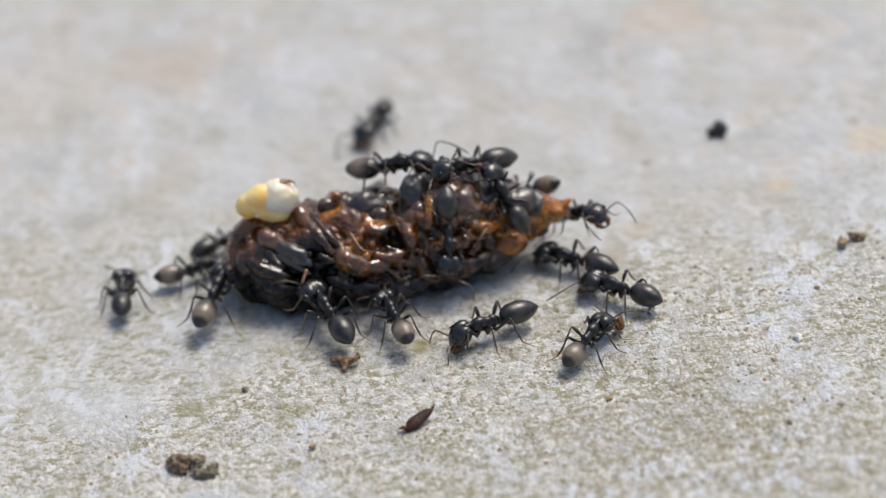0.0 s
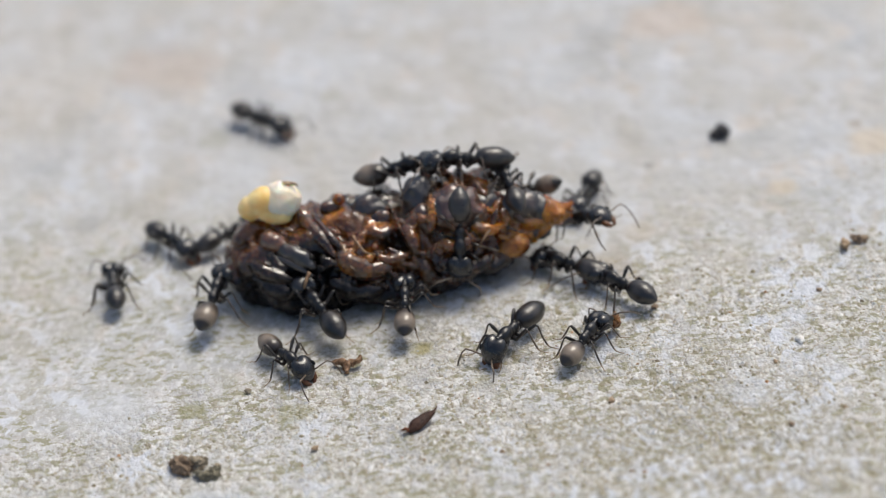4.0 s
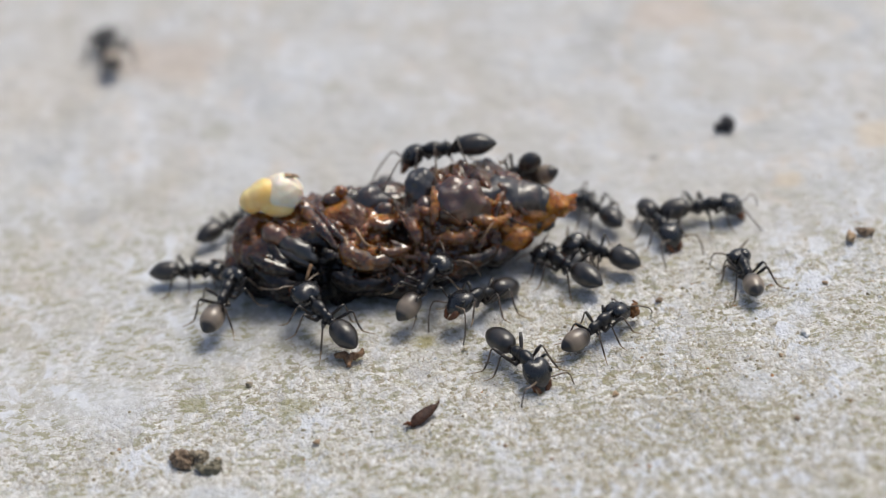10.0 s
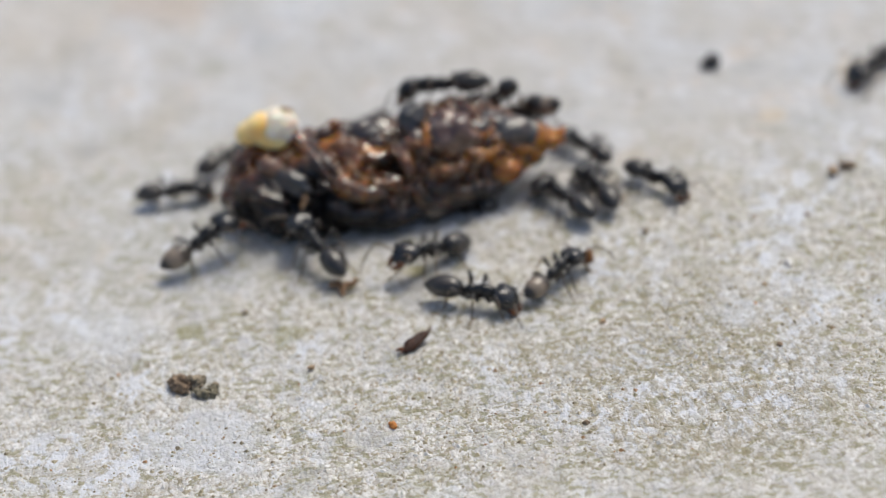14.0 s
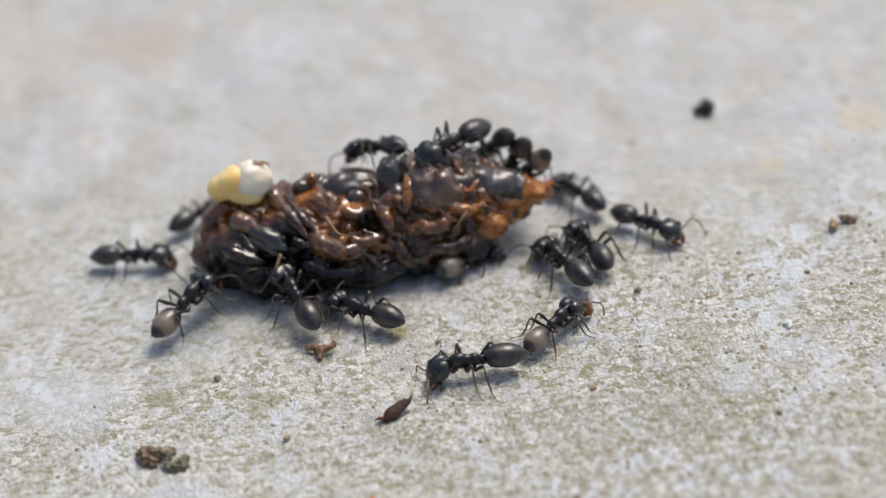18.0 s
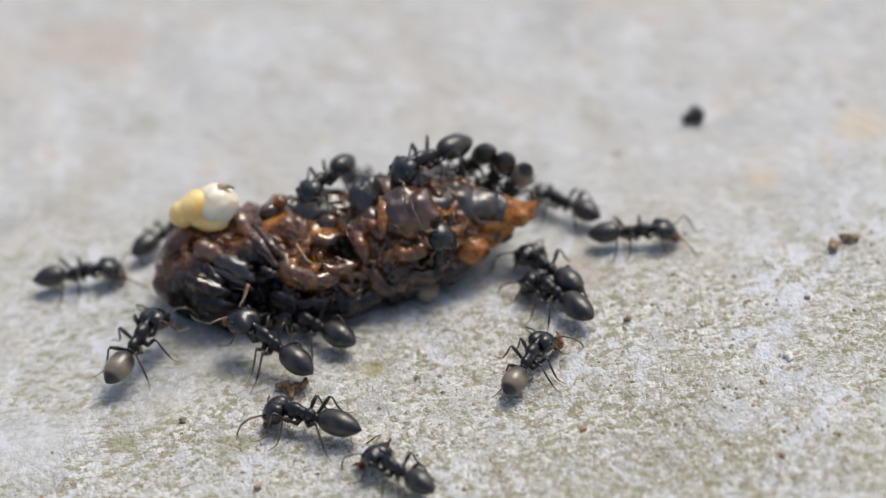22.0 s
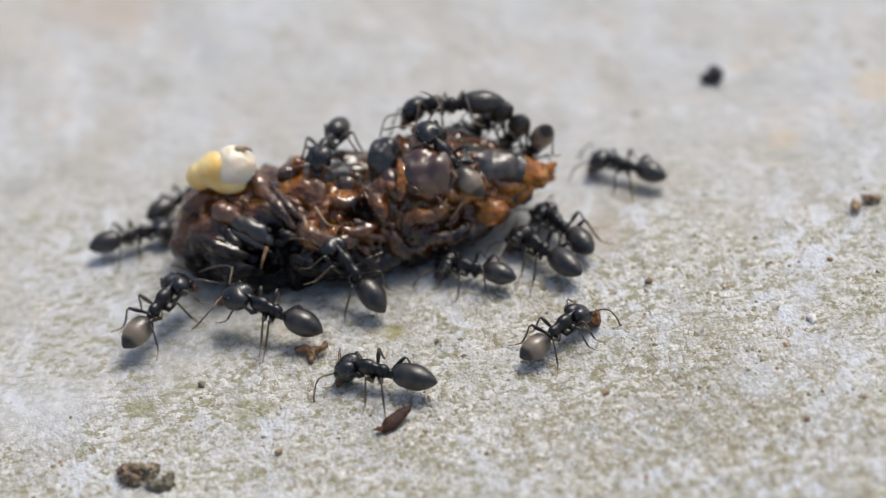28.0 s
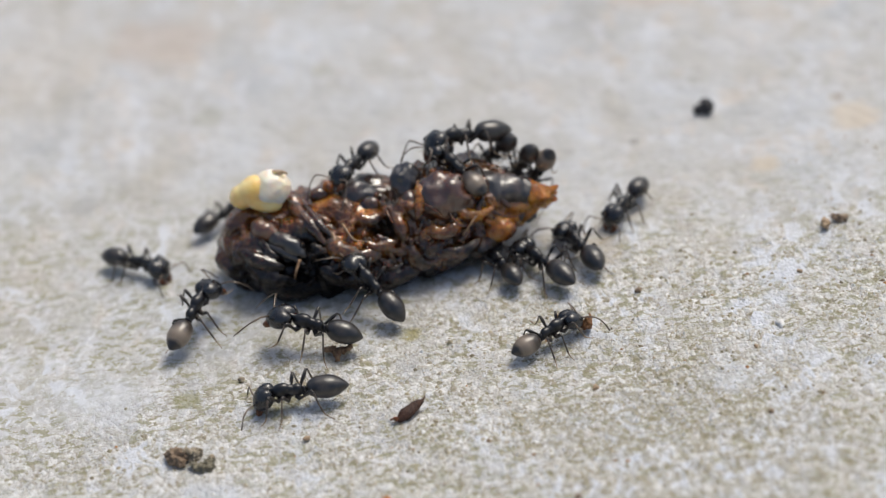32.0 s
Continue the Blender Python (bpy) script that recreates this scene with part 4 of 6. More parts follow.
    # legs: hip, thigh, shin, foot
    for side in (1, -1):
        for at_x, fan, reach, high in ((0.52, 48, 1.06, 0.90), (0.20, -6, 1.10, 0.98), (-0.06, -50, 1.32, 1.06)):
            bm = bmesh.new()
            f = radians(fan) * side
            out = Vector((math.sin(abs(f)) * (1 if fan > 0 else -1), side * math.cos(f), 0))
            z0 = 0.58
            pts = [(0.0, 0.0), (0.16, -0.10), (0.32, 0.04), (0.44 * reach, (high - z0) * 0.6), (0.57 * reach, high - z0 - 0.02), (0.64 * reach, high - z0 - 0.09), (0.75 * reach, 0.5 - z0), (0.86 * reach, 0.20 - z0),
                   (0.92 * reach, 0.09 - z0), (1.10 * reach, 0.025 - z0), (1.26 * reach, 0.02 - z0)]
            tube(bm, [out * a + Vector((0, 0, b)) for a, b in pts], [0.11, 0.09, 0.055, 0.078, 0.054, 0.034, 0.040, 0.038, 0.026, 0.018, 0.014], 8, lambda i: 2 if i >= 7 else 1 if i >= 5 else 0)
            part("leg", bm, [LEG, SHIN, TARSUS], ant, spot=(at_x, 0.13 * side, z0))
    return ant


DARK = ant_kind(GASTER, 1.0, 40, 6)
LONG = ant_kind(GASTER, 1.12, 48, 4)
BROWN = ant_kind(GASTER_BROWN, 1.0, 42, -4)
BROAD = ant_kind(GASTER, 1.0, 24, 4, 1.07)
KINDS = {"broad": BROAD, "dark": DARK, "long": LONG, "brown": BROWN}
COLOURS = {"broad": "broad-headed black ant with dark gaster", "dark": "black ant with dark gaster", "long": "large black ant with long gaster", "brown": "black ant with brownish gaster"}
ants, used = {}, set()


def settle(key, kind, size, doing):
    """Makes the ant called key, of a kind and size."""
    first = KINDS[kind]
    ob = first if kind not in used else copy_thing(first, Matrix.Identity(4))
    used.add(kind)
    tagged(ob, f"{COLOURS[kind]}, {doing}", "ant", "ants round the carcass")
    ants[key] = ob
    ob.scale = (size, size, size)


def at(x, y, z, rx=0, ry=0, rz=0):
    """A pose in millimetres and degrees."""
    return pose(x * U, y * U, z * U, rx, ry, rz)


def gait(ob, rows, seed):
    """Swings the legs in two tripods as the ant goes along its rows, and lets the antennae feel about."""
    rng = random.Random(seed)
    legs = [c for c in ob.children if c.name.split(".")[0] == "leg"]
    head = [c for c in ob.children if c.name.split(".")[0] == "head"][0]
    times = np.arange(0, 32.01, 0.1)
    keyed = [t for t, _ in rows]
    path = np.array([m.translation / U for _, m in rows])
    xyz = np.stack([np.interp(times, keyed, path[:, k]) for k in range(3)], 1)
    gone = np.concatenate([[0], np.cumsum(np.linalg.norm(np.diff(xyz, axis=0), axis=1))])
    rest = [(rng.uniform(-14, 14), rng.uniform(-7, 7)) for _ in legs]
    for n, leg in enumerate(legs):
        side, step = (1, n) if n < 3 else (-1, n - 3)
        swing = []
        for i, t in enumerate(times):
            if 0 < i < len(times) - 1 and gone[i + 1] - gone[i - 1] < 0.06:
                continue
            a = gone[i] / 1.9 * math.tau + (math.pi if (step + (side < 0)) % 2 else 0)
            swing.append((float(t), Matrix.Translation(leg.location) @ pose(0, 0, 0, rest[n][1] + side * 7 * max(0, math.cos(a)), 0, rest[n][0] + side * 17 * math.sin(a))))
        walk(leg, swing)
    for feeler in [c for c in head.children if c.name.split(".")[0] == "antenna"]:
        spot, t, wave = feeler.location.copy(), 0.0, []
        while t < 32:
            wave.append((t, Matrix.Translation(spot) @ pose(0, 0, 0, rng.uniform(-16, 16), rng.uniform(-22, 26), rng.uniform(-18, 18))))
            t += rng.uniform(0.35, 1.0)
        wave.append((32.0, Matrix.Translation(spot)))
        walk(feeler, wave)
    nods, t, tilt = [], 0.0, math.degrees(head.rotation_euler.y)
    spot = head.location.copy()
    while t < 32:
        nods.append((t, Matrix.Translation(spot) @ pose(0, 0, 0, rng.uniform(-6, 6), tilt + rng.uniform(-12, 9), rng.uniform(-13, 13))))
        t += rng.uniform(0.8, 2.2)
    nods.append((32.0, nods[-1][1]))
    walk(head, nods)


settle("left_walker", "dark", 0.87, "pacing beside the carcass")
settle("left_feeder", "brown", 0.98, "head against the carcass")
settle("roamer", "dark", 0.85, "walking on bare concrete")
settle("scout", "brown", 0.86, "walking past the seed husk")
settle("front_right", "brown", 0.88, "standing on bare concrete")
bm_ = bmesh.new()
blob(bm_, (1.12, -0.36, 0.02), (0.30, 0.20, 0.28), (0, 20, 15), 26, 0.6, 3.5, 4)
tube(bm_, [(1.2, -0.3, 0.1), (1.36, -0.2, 0.3), (1.3, -0.05, 0.42)], [0.09, 0.07, 0.03])
part("food_morsel", bm_, MORSEL, [c for c in ants["front_right"].children if c.name.split(".")[0] == "head"][0], "orange-brown morsel held in the jaws")
settle("front_left", "broad", 1.0, "pushing under the carcass")
settle("climber", "brown", 0.90, "climbing the carcass")
settle("husk_finder", "long", 0.98, "walking near the seed husk")
settle("flank_ant", "dark", 0.97, "working along the carcass")
settle("top_leaver", "brown", 1.01, "crossing bare concrete")
settle("passer", "dark", 0.91, "walking past the carcass")
settle("top_feeder", "long", 0.98, "feeding atop the carcass")
settle("edge_feeder", "dark", 0.85, "feeding atop the carcass")
settle("left_top", "dark", 0.85, "standing atop the carcass")
settle("back_feeder", "dark", 0.85, "feeding on the carcass")
settle("far_feeder", "brown", 0.85, "feeding low on the carcass")
settle("behind_pulp", "dark", 0.85, "tucked against the carcass")
settle("tip_feeder", "dark", 0.85, "beside the amber tip")
settle("right_newcomer", "dark", 0.85, "crowding the amber tip")
settle("right_lower", "long", 0.97, "feeding near amber tip")
settle("right_upper", "dark", 0.95, "standing by amber tip")
settle("far_roamer", "dark", 0.86, "crossing bare concrete")
settle("low_visitor", "dark", 0.85, "walking across bare concrete")


def motions():
    """Each ant's way, and the focus: seconds and pose."""
    walk(focus_mark, [(t, pose(-0.001, y * U, 0.0005)) for t, y in ((0, -8), (13.2, -8), (13.6, -11), (14, -16), (14.5, -16), (15, -13), (15.5, -8), (32, -8))])
    rows = [
            (0, at(-12.15, -1.22, 0.00, 0, 0, 90)), (1, at(-12.24, -1.03, 0.00, 0, 0, 93)), (2, at(-12.49, -0.87, 0.00, 0, 0, 100)), 
            (3, at(-12.12, -0.79, 0.00, 0, 0, 92)), (3.5, at(-12.31, -0.63, 0.00, 0, 0, 96)), (5.5, at(-13.62, 0.22, 0.00, 0, 0, 97)), 
            (6, at(-13.85, 1.62, 0.00, 0, 0, 54)), (7, at(-12.87, 1.64, 0.00, 0, 0, 20)), (8, at(-12.97, 1.33, 0.00, 0, 0, 26)), 
            (8.5, at(-12.90, 1.33, 0.00, 0, 0, 18)), (9, at(-10.68, 0.42, 0.00, 0, 0, -18)), (10, at(-9.70, -0.69, 0.00, 0, 0, -7)), 
            (11, at(-9.71, -0.78, 0.00, 0, 0, -2)), (12, at(-9.72, 0.13, 0.00, 0, 0, 23)), (13, at(-9.68, 0.46, 0.00, 0, 0, 19)), 
            (14, at(-10.21, 0.32, 0.00, 0, 0, 2)), (15, at(-10.65, -0.26, 0.00, 0, 0, -15)), (15.5, at(-10.67, -0.28, 0.00, 0, 0, -16)), 
            (17.5, at(-10.65, -0.12, 0.00, 0, 0, -11)), (18, at(-10.66, -0.17, 0.00, 0, 0, -9)), (19, at(-10.79, -0.05, 0.00, 0, 0, -8)), 
            (20, at(-10.84, 0.49, 0.00, 0, 0, 4)), (21, at(-10.80, 0.55, 0.00, 0, 0, 2)), (22, at(-11.07, 0.55, 0.00, 0, 0, 3)), 
            (23, at(-10.60, 0.40, 0.00, 0, 0, 3)), (24, at(-9.81, 0.28, 0.00, 0, 0, 10)), (25, at(-9.64, 0.27, 0.00, 0, 0, 25)), 
            (25.5, at(-9.67, 0.20, 0.00, 0, 0, 26)), (27.5, at(-9.53, 0.20, 0.00, 0, 0, 13)), (28, at(-9.70, 0.22, 0.00, 0, 0, 12)), 
            (29, at(-10.43, 0.33, 0.00, 0, 0, 2)), (30, at(-11.08, 0.09, 0.00, 0, 0, -3)), (31, at(-11.23, 0.13, 0.00, 0, 0, 5)), 
            (32, at(-11.58, -0.17, 0.00, 0, 0, -30)),
    ]
    walk(ants["left_walker"], rows)
    gait(ants["left_walker"], rows, 1)
    rows = [
            (0, at(-8.52, -2.78, 0.46, 0, -11, 67)), (1, at(-8.57, -2.60, 0.46, 0, -11, 69)), (3, at(-8.65, -2.70, 0.47, 0, -11, 68)), 
            (3.5, at(-8.64, -2.76, 0.46, 0, -11, 71)), (5.5, at(-8.65, -2.85, 0.46, 0, -11, 70)), (6, at(-8.52, -3.00, 0.47, 0, -12, 67)), 
            (7, at(-8.48, -3.14, 0.47, 0, -13, 68)), (8, at(-8.47, -3.12, 0.47, 0, -12, 60)), (9, at(-8.35, -3.48, 0.47, 0, -12, 66)), 
            (10, at(-8.30, -3.45, 0.47, 0, -12, 65)), (11, at(-8.78, -3.43, 0.47, 0, -12, 74)), (12, at(-8.59, -3.31, 0.48, 0, -14, 65)), 
            (13, at(-8.90, -4.11, 0.51, 0, -20, 25)), (14, at(-8.92, -4.20, 0.50, 0, -18, 26)), (15, at(-9.20, -5.18, 0.48, 0, -14, 55)), 
            (15.5, at(-8.89, -4.72, 0.47, 0, -13, 61)), (17.5, at(-8.43, -4.38, 0.48, 0, -14, 50)), (18, at(-8.45, -4.27, 0.49, 0, -16, 46)), 
            (19, at(-8.33, -4.57, 0.49, 0, -16, 47)), (20, at(-8.46, -4.43, 0.49, 0, -16, 48)), (21, at(-8.59, -4.50, 0.48, 0, -14, 48)), 
            (22, at(-8.86, -4.58, 0.48, 0, -14, 54)), (23, at(-8.77, -4.76, 0.48, 0, -14, 53)), (24, at(-8.74, -4.68, 0.48, 0, -14, 49)), 
            (25, at(-8.94, -4.61, 0.48, 0, -15, 50)), (25.5, at(-8.85, -4.74, 0.49, 0, -15, 48)), (27.5, at(-9.04, -4.77, 0.49, 0, -15, 55)), 
            (28, at(-8.74, -4.68, 0.48, 0, -15, 48)), (29, at(-8.82, -4.51, 0.50, 0, -17, 47)), (30, at(-9.07, -4.46, 0.49, 0, -15, 56)), 
            (31, at(-8.95, -4.61, 0.49, 0, -16, 54)), (32, at(-9.12, -4.51, 0.50, 0, -17, 58)),
    ]
    walk(ants["left_feeder"], rows)
    gait(ants["left_feeder"], rows, 2)
    rows = [
            (0, at(-10.66, 31.64, 0.00, 0, 0, 64)), (1.3, at(-10.65, 27.01, 0.00, 0, -1, 63)), (2, at(-10.77, 15.88, 0.00, 0, 0, 58)), 
            (2.16667, at(-10.64, 12.97, 0.00, 0, 0, 16)), (2.33333, at(-10.51, 10.06, 0.00, 0, 0, -26)), (2.5, at(-10.37, 7.14, 0.00, 0, -1, -68)), 
            (3, at(-10.66, 3.41, 0.00, 0, 0, -59)), (3.5, at(-10.58, 2.88, 0.00, 0, 0, -59)), (4.5, at(-10.39, 1.35, 0.00, 0, -1, -31)), 
            (5.5, at(-10.20, -0.19, 0.00, 0, -1, -3)), (5.75, at(-10.65, -0.68, 0.00, 0, -1, -53)), (6, at(-11.10, -1.17, 0.00, 0, 0, -103)), 
            (6.5, at(-12.18, -3.87, 0.00, 0, 0, -64)), (7, at(-6.17, -9.97, 0.00, 0, 0, -23)), (8, at(-5.11, -10.66, 0.00, 0, 0, -15)), 
            (8.5, at(-4.97, -10.11, 0.00, 0, 0, 4)), (9, at(-3.72, -11.92, 0.00, 0, 0, -44)), (9.5, at(-0.99, -15.33, 0.00, 0, -1, -30)), 
            (10.2, at(2.44, -20.15, 0.00, 0, 0, -47)), (12, at(4.95, -27.36, 0.00, 0, 0, -64)), (32, at(5.28, -26.24, 0.00, 0, 0, -63)),
    ]
    walk(ants["roamer"], rows)
    gait(ants["roamer"], rows, 3)
    rows = [
            (0, at(-9.44, -0.27, 0.00, 0, 0, 15)), (1, at(-9.82, 0.17, 0.00, 0, 0, 22)), (1.5, at(-9.16, -1.43, 0.00, 0, 0, -11)), 
            (2, at(-8.49, -3.02, 0.00, 0, 0, -43)), (2.33333, at(-7.84, -3.60, 0.00, 0, 0, -97)), (2.66667, at(-7.19, -4.19, 0.00, 0, 0, -151)), 
            (3, at(-6.54, -4.77, 0.00, 0, 0, 155)), (3.16667, at(-6.60, -5.06, 0.00, 0, 0, -164)), (3.33333, at(-6.66, -5.34, 0.00, 0, 0, -123)), 
            (3.5, at(-6.72, -5.63, 0.00, 0, 0, -82)), (4.5, at(-5.09, -7.40, 0.00, 0, 0, -48)), (5.5, at(-3.47, -9.16, 0.00, 0, 0, -15)), 
            (6, at(-2.95, -10.03, 0.00, 0, 0, -40)), (7, at(-2.63, -9.79, 0.00, 0, 0, -24)), (7.5, at(-2.04, -9.35, 0.00, 0, 0, -21)), 
            (8, at(1.08, -10.52, 0.00, 0, 0, -30)), (8.5, at(6.49, -14.11, 0.00, 0, 0, -24)), (8.75, at(9.31, -12.00, 0.00, 0, 0, 10)), 
            (9, at(12.13, -9.88, 0.00, 0, 0, 44)), (9.5, at(11.32, -5.84, 0.00, 0, 0, 96)), (10, at(10.62, -5.00, 0.00, 0, 0, 96)), 
            (10.5, at(10.47, -5.17, 0.00, 0, 0, 102)), (11, at(10.37, -4.88, 0.00, 0, 0, 117)), (11.5, at(10.78, -4.22, 0.00, 0, 0, 91)), 
            (11.625, at(10.84, -4.26, 0.00, 0, 0, 48)), (11.75, at(10.89, -4.31, 0.00, 0, -1, 5)), (11.875, at(10.95, -4.35, 0.00, 0, -1, -38)), 
            (12, at(11.01, -4.39, 0.00, 0, -1, -81)), (12.25, at(10.74, -2.64, 0.00, 0, -1, -36)), (12.5, at(10.48, -0.88, 0.00, 0, -1, 10)), 
            (13, at(11.15, 1.16, 0.00, 0, 0, 8)), (13.5, at(17.53, -0.71, 0.00, 0, 0, -4)), (14.5, at(22.83, -3.25, 0.00, 0, 0, -4)), 
            (32, at(23.71, -0.22, 0.00, 0, 0, -5)),
    ]
    walk(ants["scout"], rows)
    gait(ants["scout"], rows, 4)
    rows = [
            (0, at(4.79, -7.77, 0.00, 0, -6, 53)), (1, at(4.73, -7.68, 0.00, 0, -6, 53)), (3, at(4.69, -7.70, 0.00, 0, -6, 53)), 
            (3.5, at(4.66, -7.56, 0.00, 0, -6, 54)), (5.5, at(4.65, -7.75, 0.00, 0, -6, 52)), (6, at(4.73, -7.87, 0.00, 0, -6, 53)), 
            (7, at(4.65, -7.99, 0.00, 0, -6, 53)), (8, at(4.69, -7.72, 0.00, 0, -6, 49)), (9, at(5.19, -7.78, 0.00, 0, -6, 14)), 
            (10, at(4.93, -7.38, 0.00, 0, -6, 35)), (11, at(4.67, -7.68, 0.00, 0, -6, 52)), (12, at(4.69, -7.09, 0.00, 0, -6, 61)), 
            (13, at(3.81, -7.99, 0.00, 0, -6, 35)), (14, at(3.75, -8.16, 0.00, 0, -6, 44)), (15, at(3.85, -8.05, 0.00, 0, -6, 44)), 
            (15.5, at(4.00, -7.84, 0.00, 0, -6, 44)), (17.5, at(3.97, -7.80, 0.00, 0, -6, 46)), (18, at(4.23, -7.55, 0.00, 0, -6, 45)), 
            (19, at(4.12, -7.80, 0.00, 0, -6, 45)), (20, at(4.17, -8.04, 0.00, 0, -6, 37)), (21, at(4.16, -8.00, 0.00, 0, -6, 38)), 
            (22, at(3.80, -7.63, 0.00, 0, -6, 57)), (23, at(4.03, -7.63, 0.00, 0, -6, 58)), (24, at(4.03, -7.94, 0.00, 0, -6, 49)), 
            (25, at(4.10, -7.86, 0.00, 0, -6, 48)), (25.5, at(4.09, -7.68, 0.00, 0, -6, 49)), (27.5, at(3.88, -8.10, 0.00, 0, -6, 37)), 
            (28, at(4.00, -8.03, 0.00, 0, -6, 38)), (29, at(3.93, -7.99, 0.00, 0, -6, 43)), (30, at(3.82, -8.10, 0.00, 0, -6, 54)), 
            (31, at(3.95, -7.94, 0.00, 0, -6, 54)), (32, at(3.81, -7.94, 0.00, 0, -6, 30)),
    ]
    walk(ants["front_right"], rows)
    gait(ants["front_right"], rows, 5)
    rows = [
            (0, at(-4.43, -4.82, 0.41, 0, -10, 113)), (1, at(-4.45, -4.38, 0.41, 0, -9, 109)), (2, at(-4.58, -4.63, 0.41, 0, -11, 113)), 
            (3, at(-4.85, -4.20, 0.41, 0, -10, 116)), (3.5, at(-4.88, -4.27, 0.41, 0, -10, 116)), (5.5, at(-4.61, -4.83, 0.42, 0, -11, 114)), 
            (6, at(-4.49, -5.29, 0.42, 0, -12, 116)), (7, at(-4.53, -5.33, 0.42, 0, -12, 118)), (8, at(-4.60, -5.44, 0.42, 0, -12, 121)), 
            (9, at(-4.64, -5.42, 0.42, 0, -13, 119)), (10, at(-4.75, -5.40, 0.42, 0, -13, 123)), (11, at(-4.83, -5.40, 0.42, 0, -13, 123)), 
            (12, at(-4.77, -5.41, 0.43, 0, -13, 125)), (13, at(-4.85, -5.27, 0.42, 0, -13, 123)), (14, at(-4.83, -5.23, 0.42, 0, -13, 119)), 
            (15, at(-4.88, -5.22, 0.42, 0, -13, 120)), (15.5, at(-4.67, -4.99, 0.42, 0, -12, 113)), (17.5, at(-4.78, -4.72, 0.42, 0, -12, 112)), 
            (18, at(-4.70, -4.61, 0.41, 0, -11, 111)), (19, at(-4.77, -4.68, 0.42, 0, -12, 114)), (20, at(-4.86, -4.62, 0.41, 0, -11, 115)), 
            (21, at(-4.47, -5.47, 0.42, 0, -12, 131)), (22, at(-4.53, -5.51, 0.42, 0, -12, 132)), (23, at(-4.48, -5.77, 0.42, 0, -12, 142)), 
            (24, at(-4.41, -5.77, 0.42, 0, -12, 137)), (25, at(-4.40, -5.68, 0.42, 0, -11, 135)), (25.5, at(-4.39, -5.63, 0.42, 0, -12, 134)), 
            (27.5, at(-5.21, -6.15, 0.42, 0, -11, 164)), (28, at(-5.18, -5.64, 0.41, 0, -11, 148)), (29, at(-5.19, -4.81, 0.41, 0, -10, 123)), 
            (30, at(-5.10, -6.48, 0.42, 0, -11, 176)), (31, at(-4.86, -5.99, 0.42, 0, -11, 151)), (32, at(-4.84, -6.34, 0.42, 0, -12, 161)),
    ]
    walk(ants["front_left"], rows)
    gait(ants["front_left"], rows, 6)
    rows = [
            (0, at(-2.07, -5.42, 0.40, 0, -9, 107)), (1, at(-2.30, -5.39, 0.41, 0, -10, 112)), (2, at(-1.91, -5.29, 0.40, 0, -9, 104)), 
            (3, at(-1.69, -4.90, 0.40, 0, -9, 94)), (3.5, at(-1.66, -4.63, 0.40, 0, -10, 85)), (5.5, at(-1.72, -4.59, 1.11, 4, -31, 87)), 
            (6, at(-1.67, -4.39, 1.23, 5, -35, 86)), (7, at(-1.70, -3.83, 1.48, 4, -41, 85)), (8, at(-1.21, -3.87, 1.44, 1, -44, 62)), 
            (8.5, at(-1.19, -3.45, 1.68, -5, -47, 66)), (9, at(-0.96, -4.18, 1.20, 13, -36, 48)), (10, at(-1.04, -4.42, 0.88, 20, -24, 46)), 
            (11, at(-0.32, -3.58, 0.98, 28, -31, 14)), (12, at(0.77, -3.07, 0.99, 29, -29, 11)), (13, at(0.27, -3.23, 0.29, 30, -5, 19)), 
            (14, at(0.48, -2.50, -0.11, 26, 8, 14)), (15, at(0.43, -2.69, -0.24, 27, 12, 28)), (15.5, at(0.76, -3.19, 0.19, 30, -1, 30)), 
            (17.5, at(1.48, -2.93, 0.20, 30, -2, 33)), (18, at(1.47, -2.61, -0.04, 29, 6, 35)), (19, at(1.51, -2.65, -0.06, 28, 6, 38)), 
            (20, at(1.61, -3.07, 0.21, 30, -2, 40)), (21, at(1.52, -3.53, 0.66, 27, -18, 48)), (21.5, at(1.26, -2.93, 1.11, 51, -49, 44)), 
            (22, at(1.01, -2.34, 1.55, 115, -70, -3)), (23, at(1.44, -2.12, 1.55, 105, -62, 5)), (24, at(1.59, -2.03, 2.31, 40, -66, 68)), 
            (25, at(1.78, -1.85, 2.89, 27, -42, 80)), (25.5, at(1.83, -1.61, 2.93, 24, -36, 80)), (27.5, at(1.17, -1.62, 3.09, -2, -38, 126)), 
            (28, at(1.14, -1.62, 3.06, -5, -36, 132)), (29, at(1.15, -1.65, 3.01, -6, -38, 131)), (30, at(1.03, -1.50, 3.01, -3, -32, 128)), 
            (31, at(0.91, -1.49, 3.04, -2, -28, 128)), (32, at(1.08, -1.13, 3.20, 3, -19, 126)),
    ]
    walk(ants["climber"], rows)
    gait(ants["climber"], rows, 7)
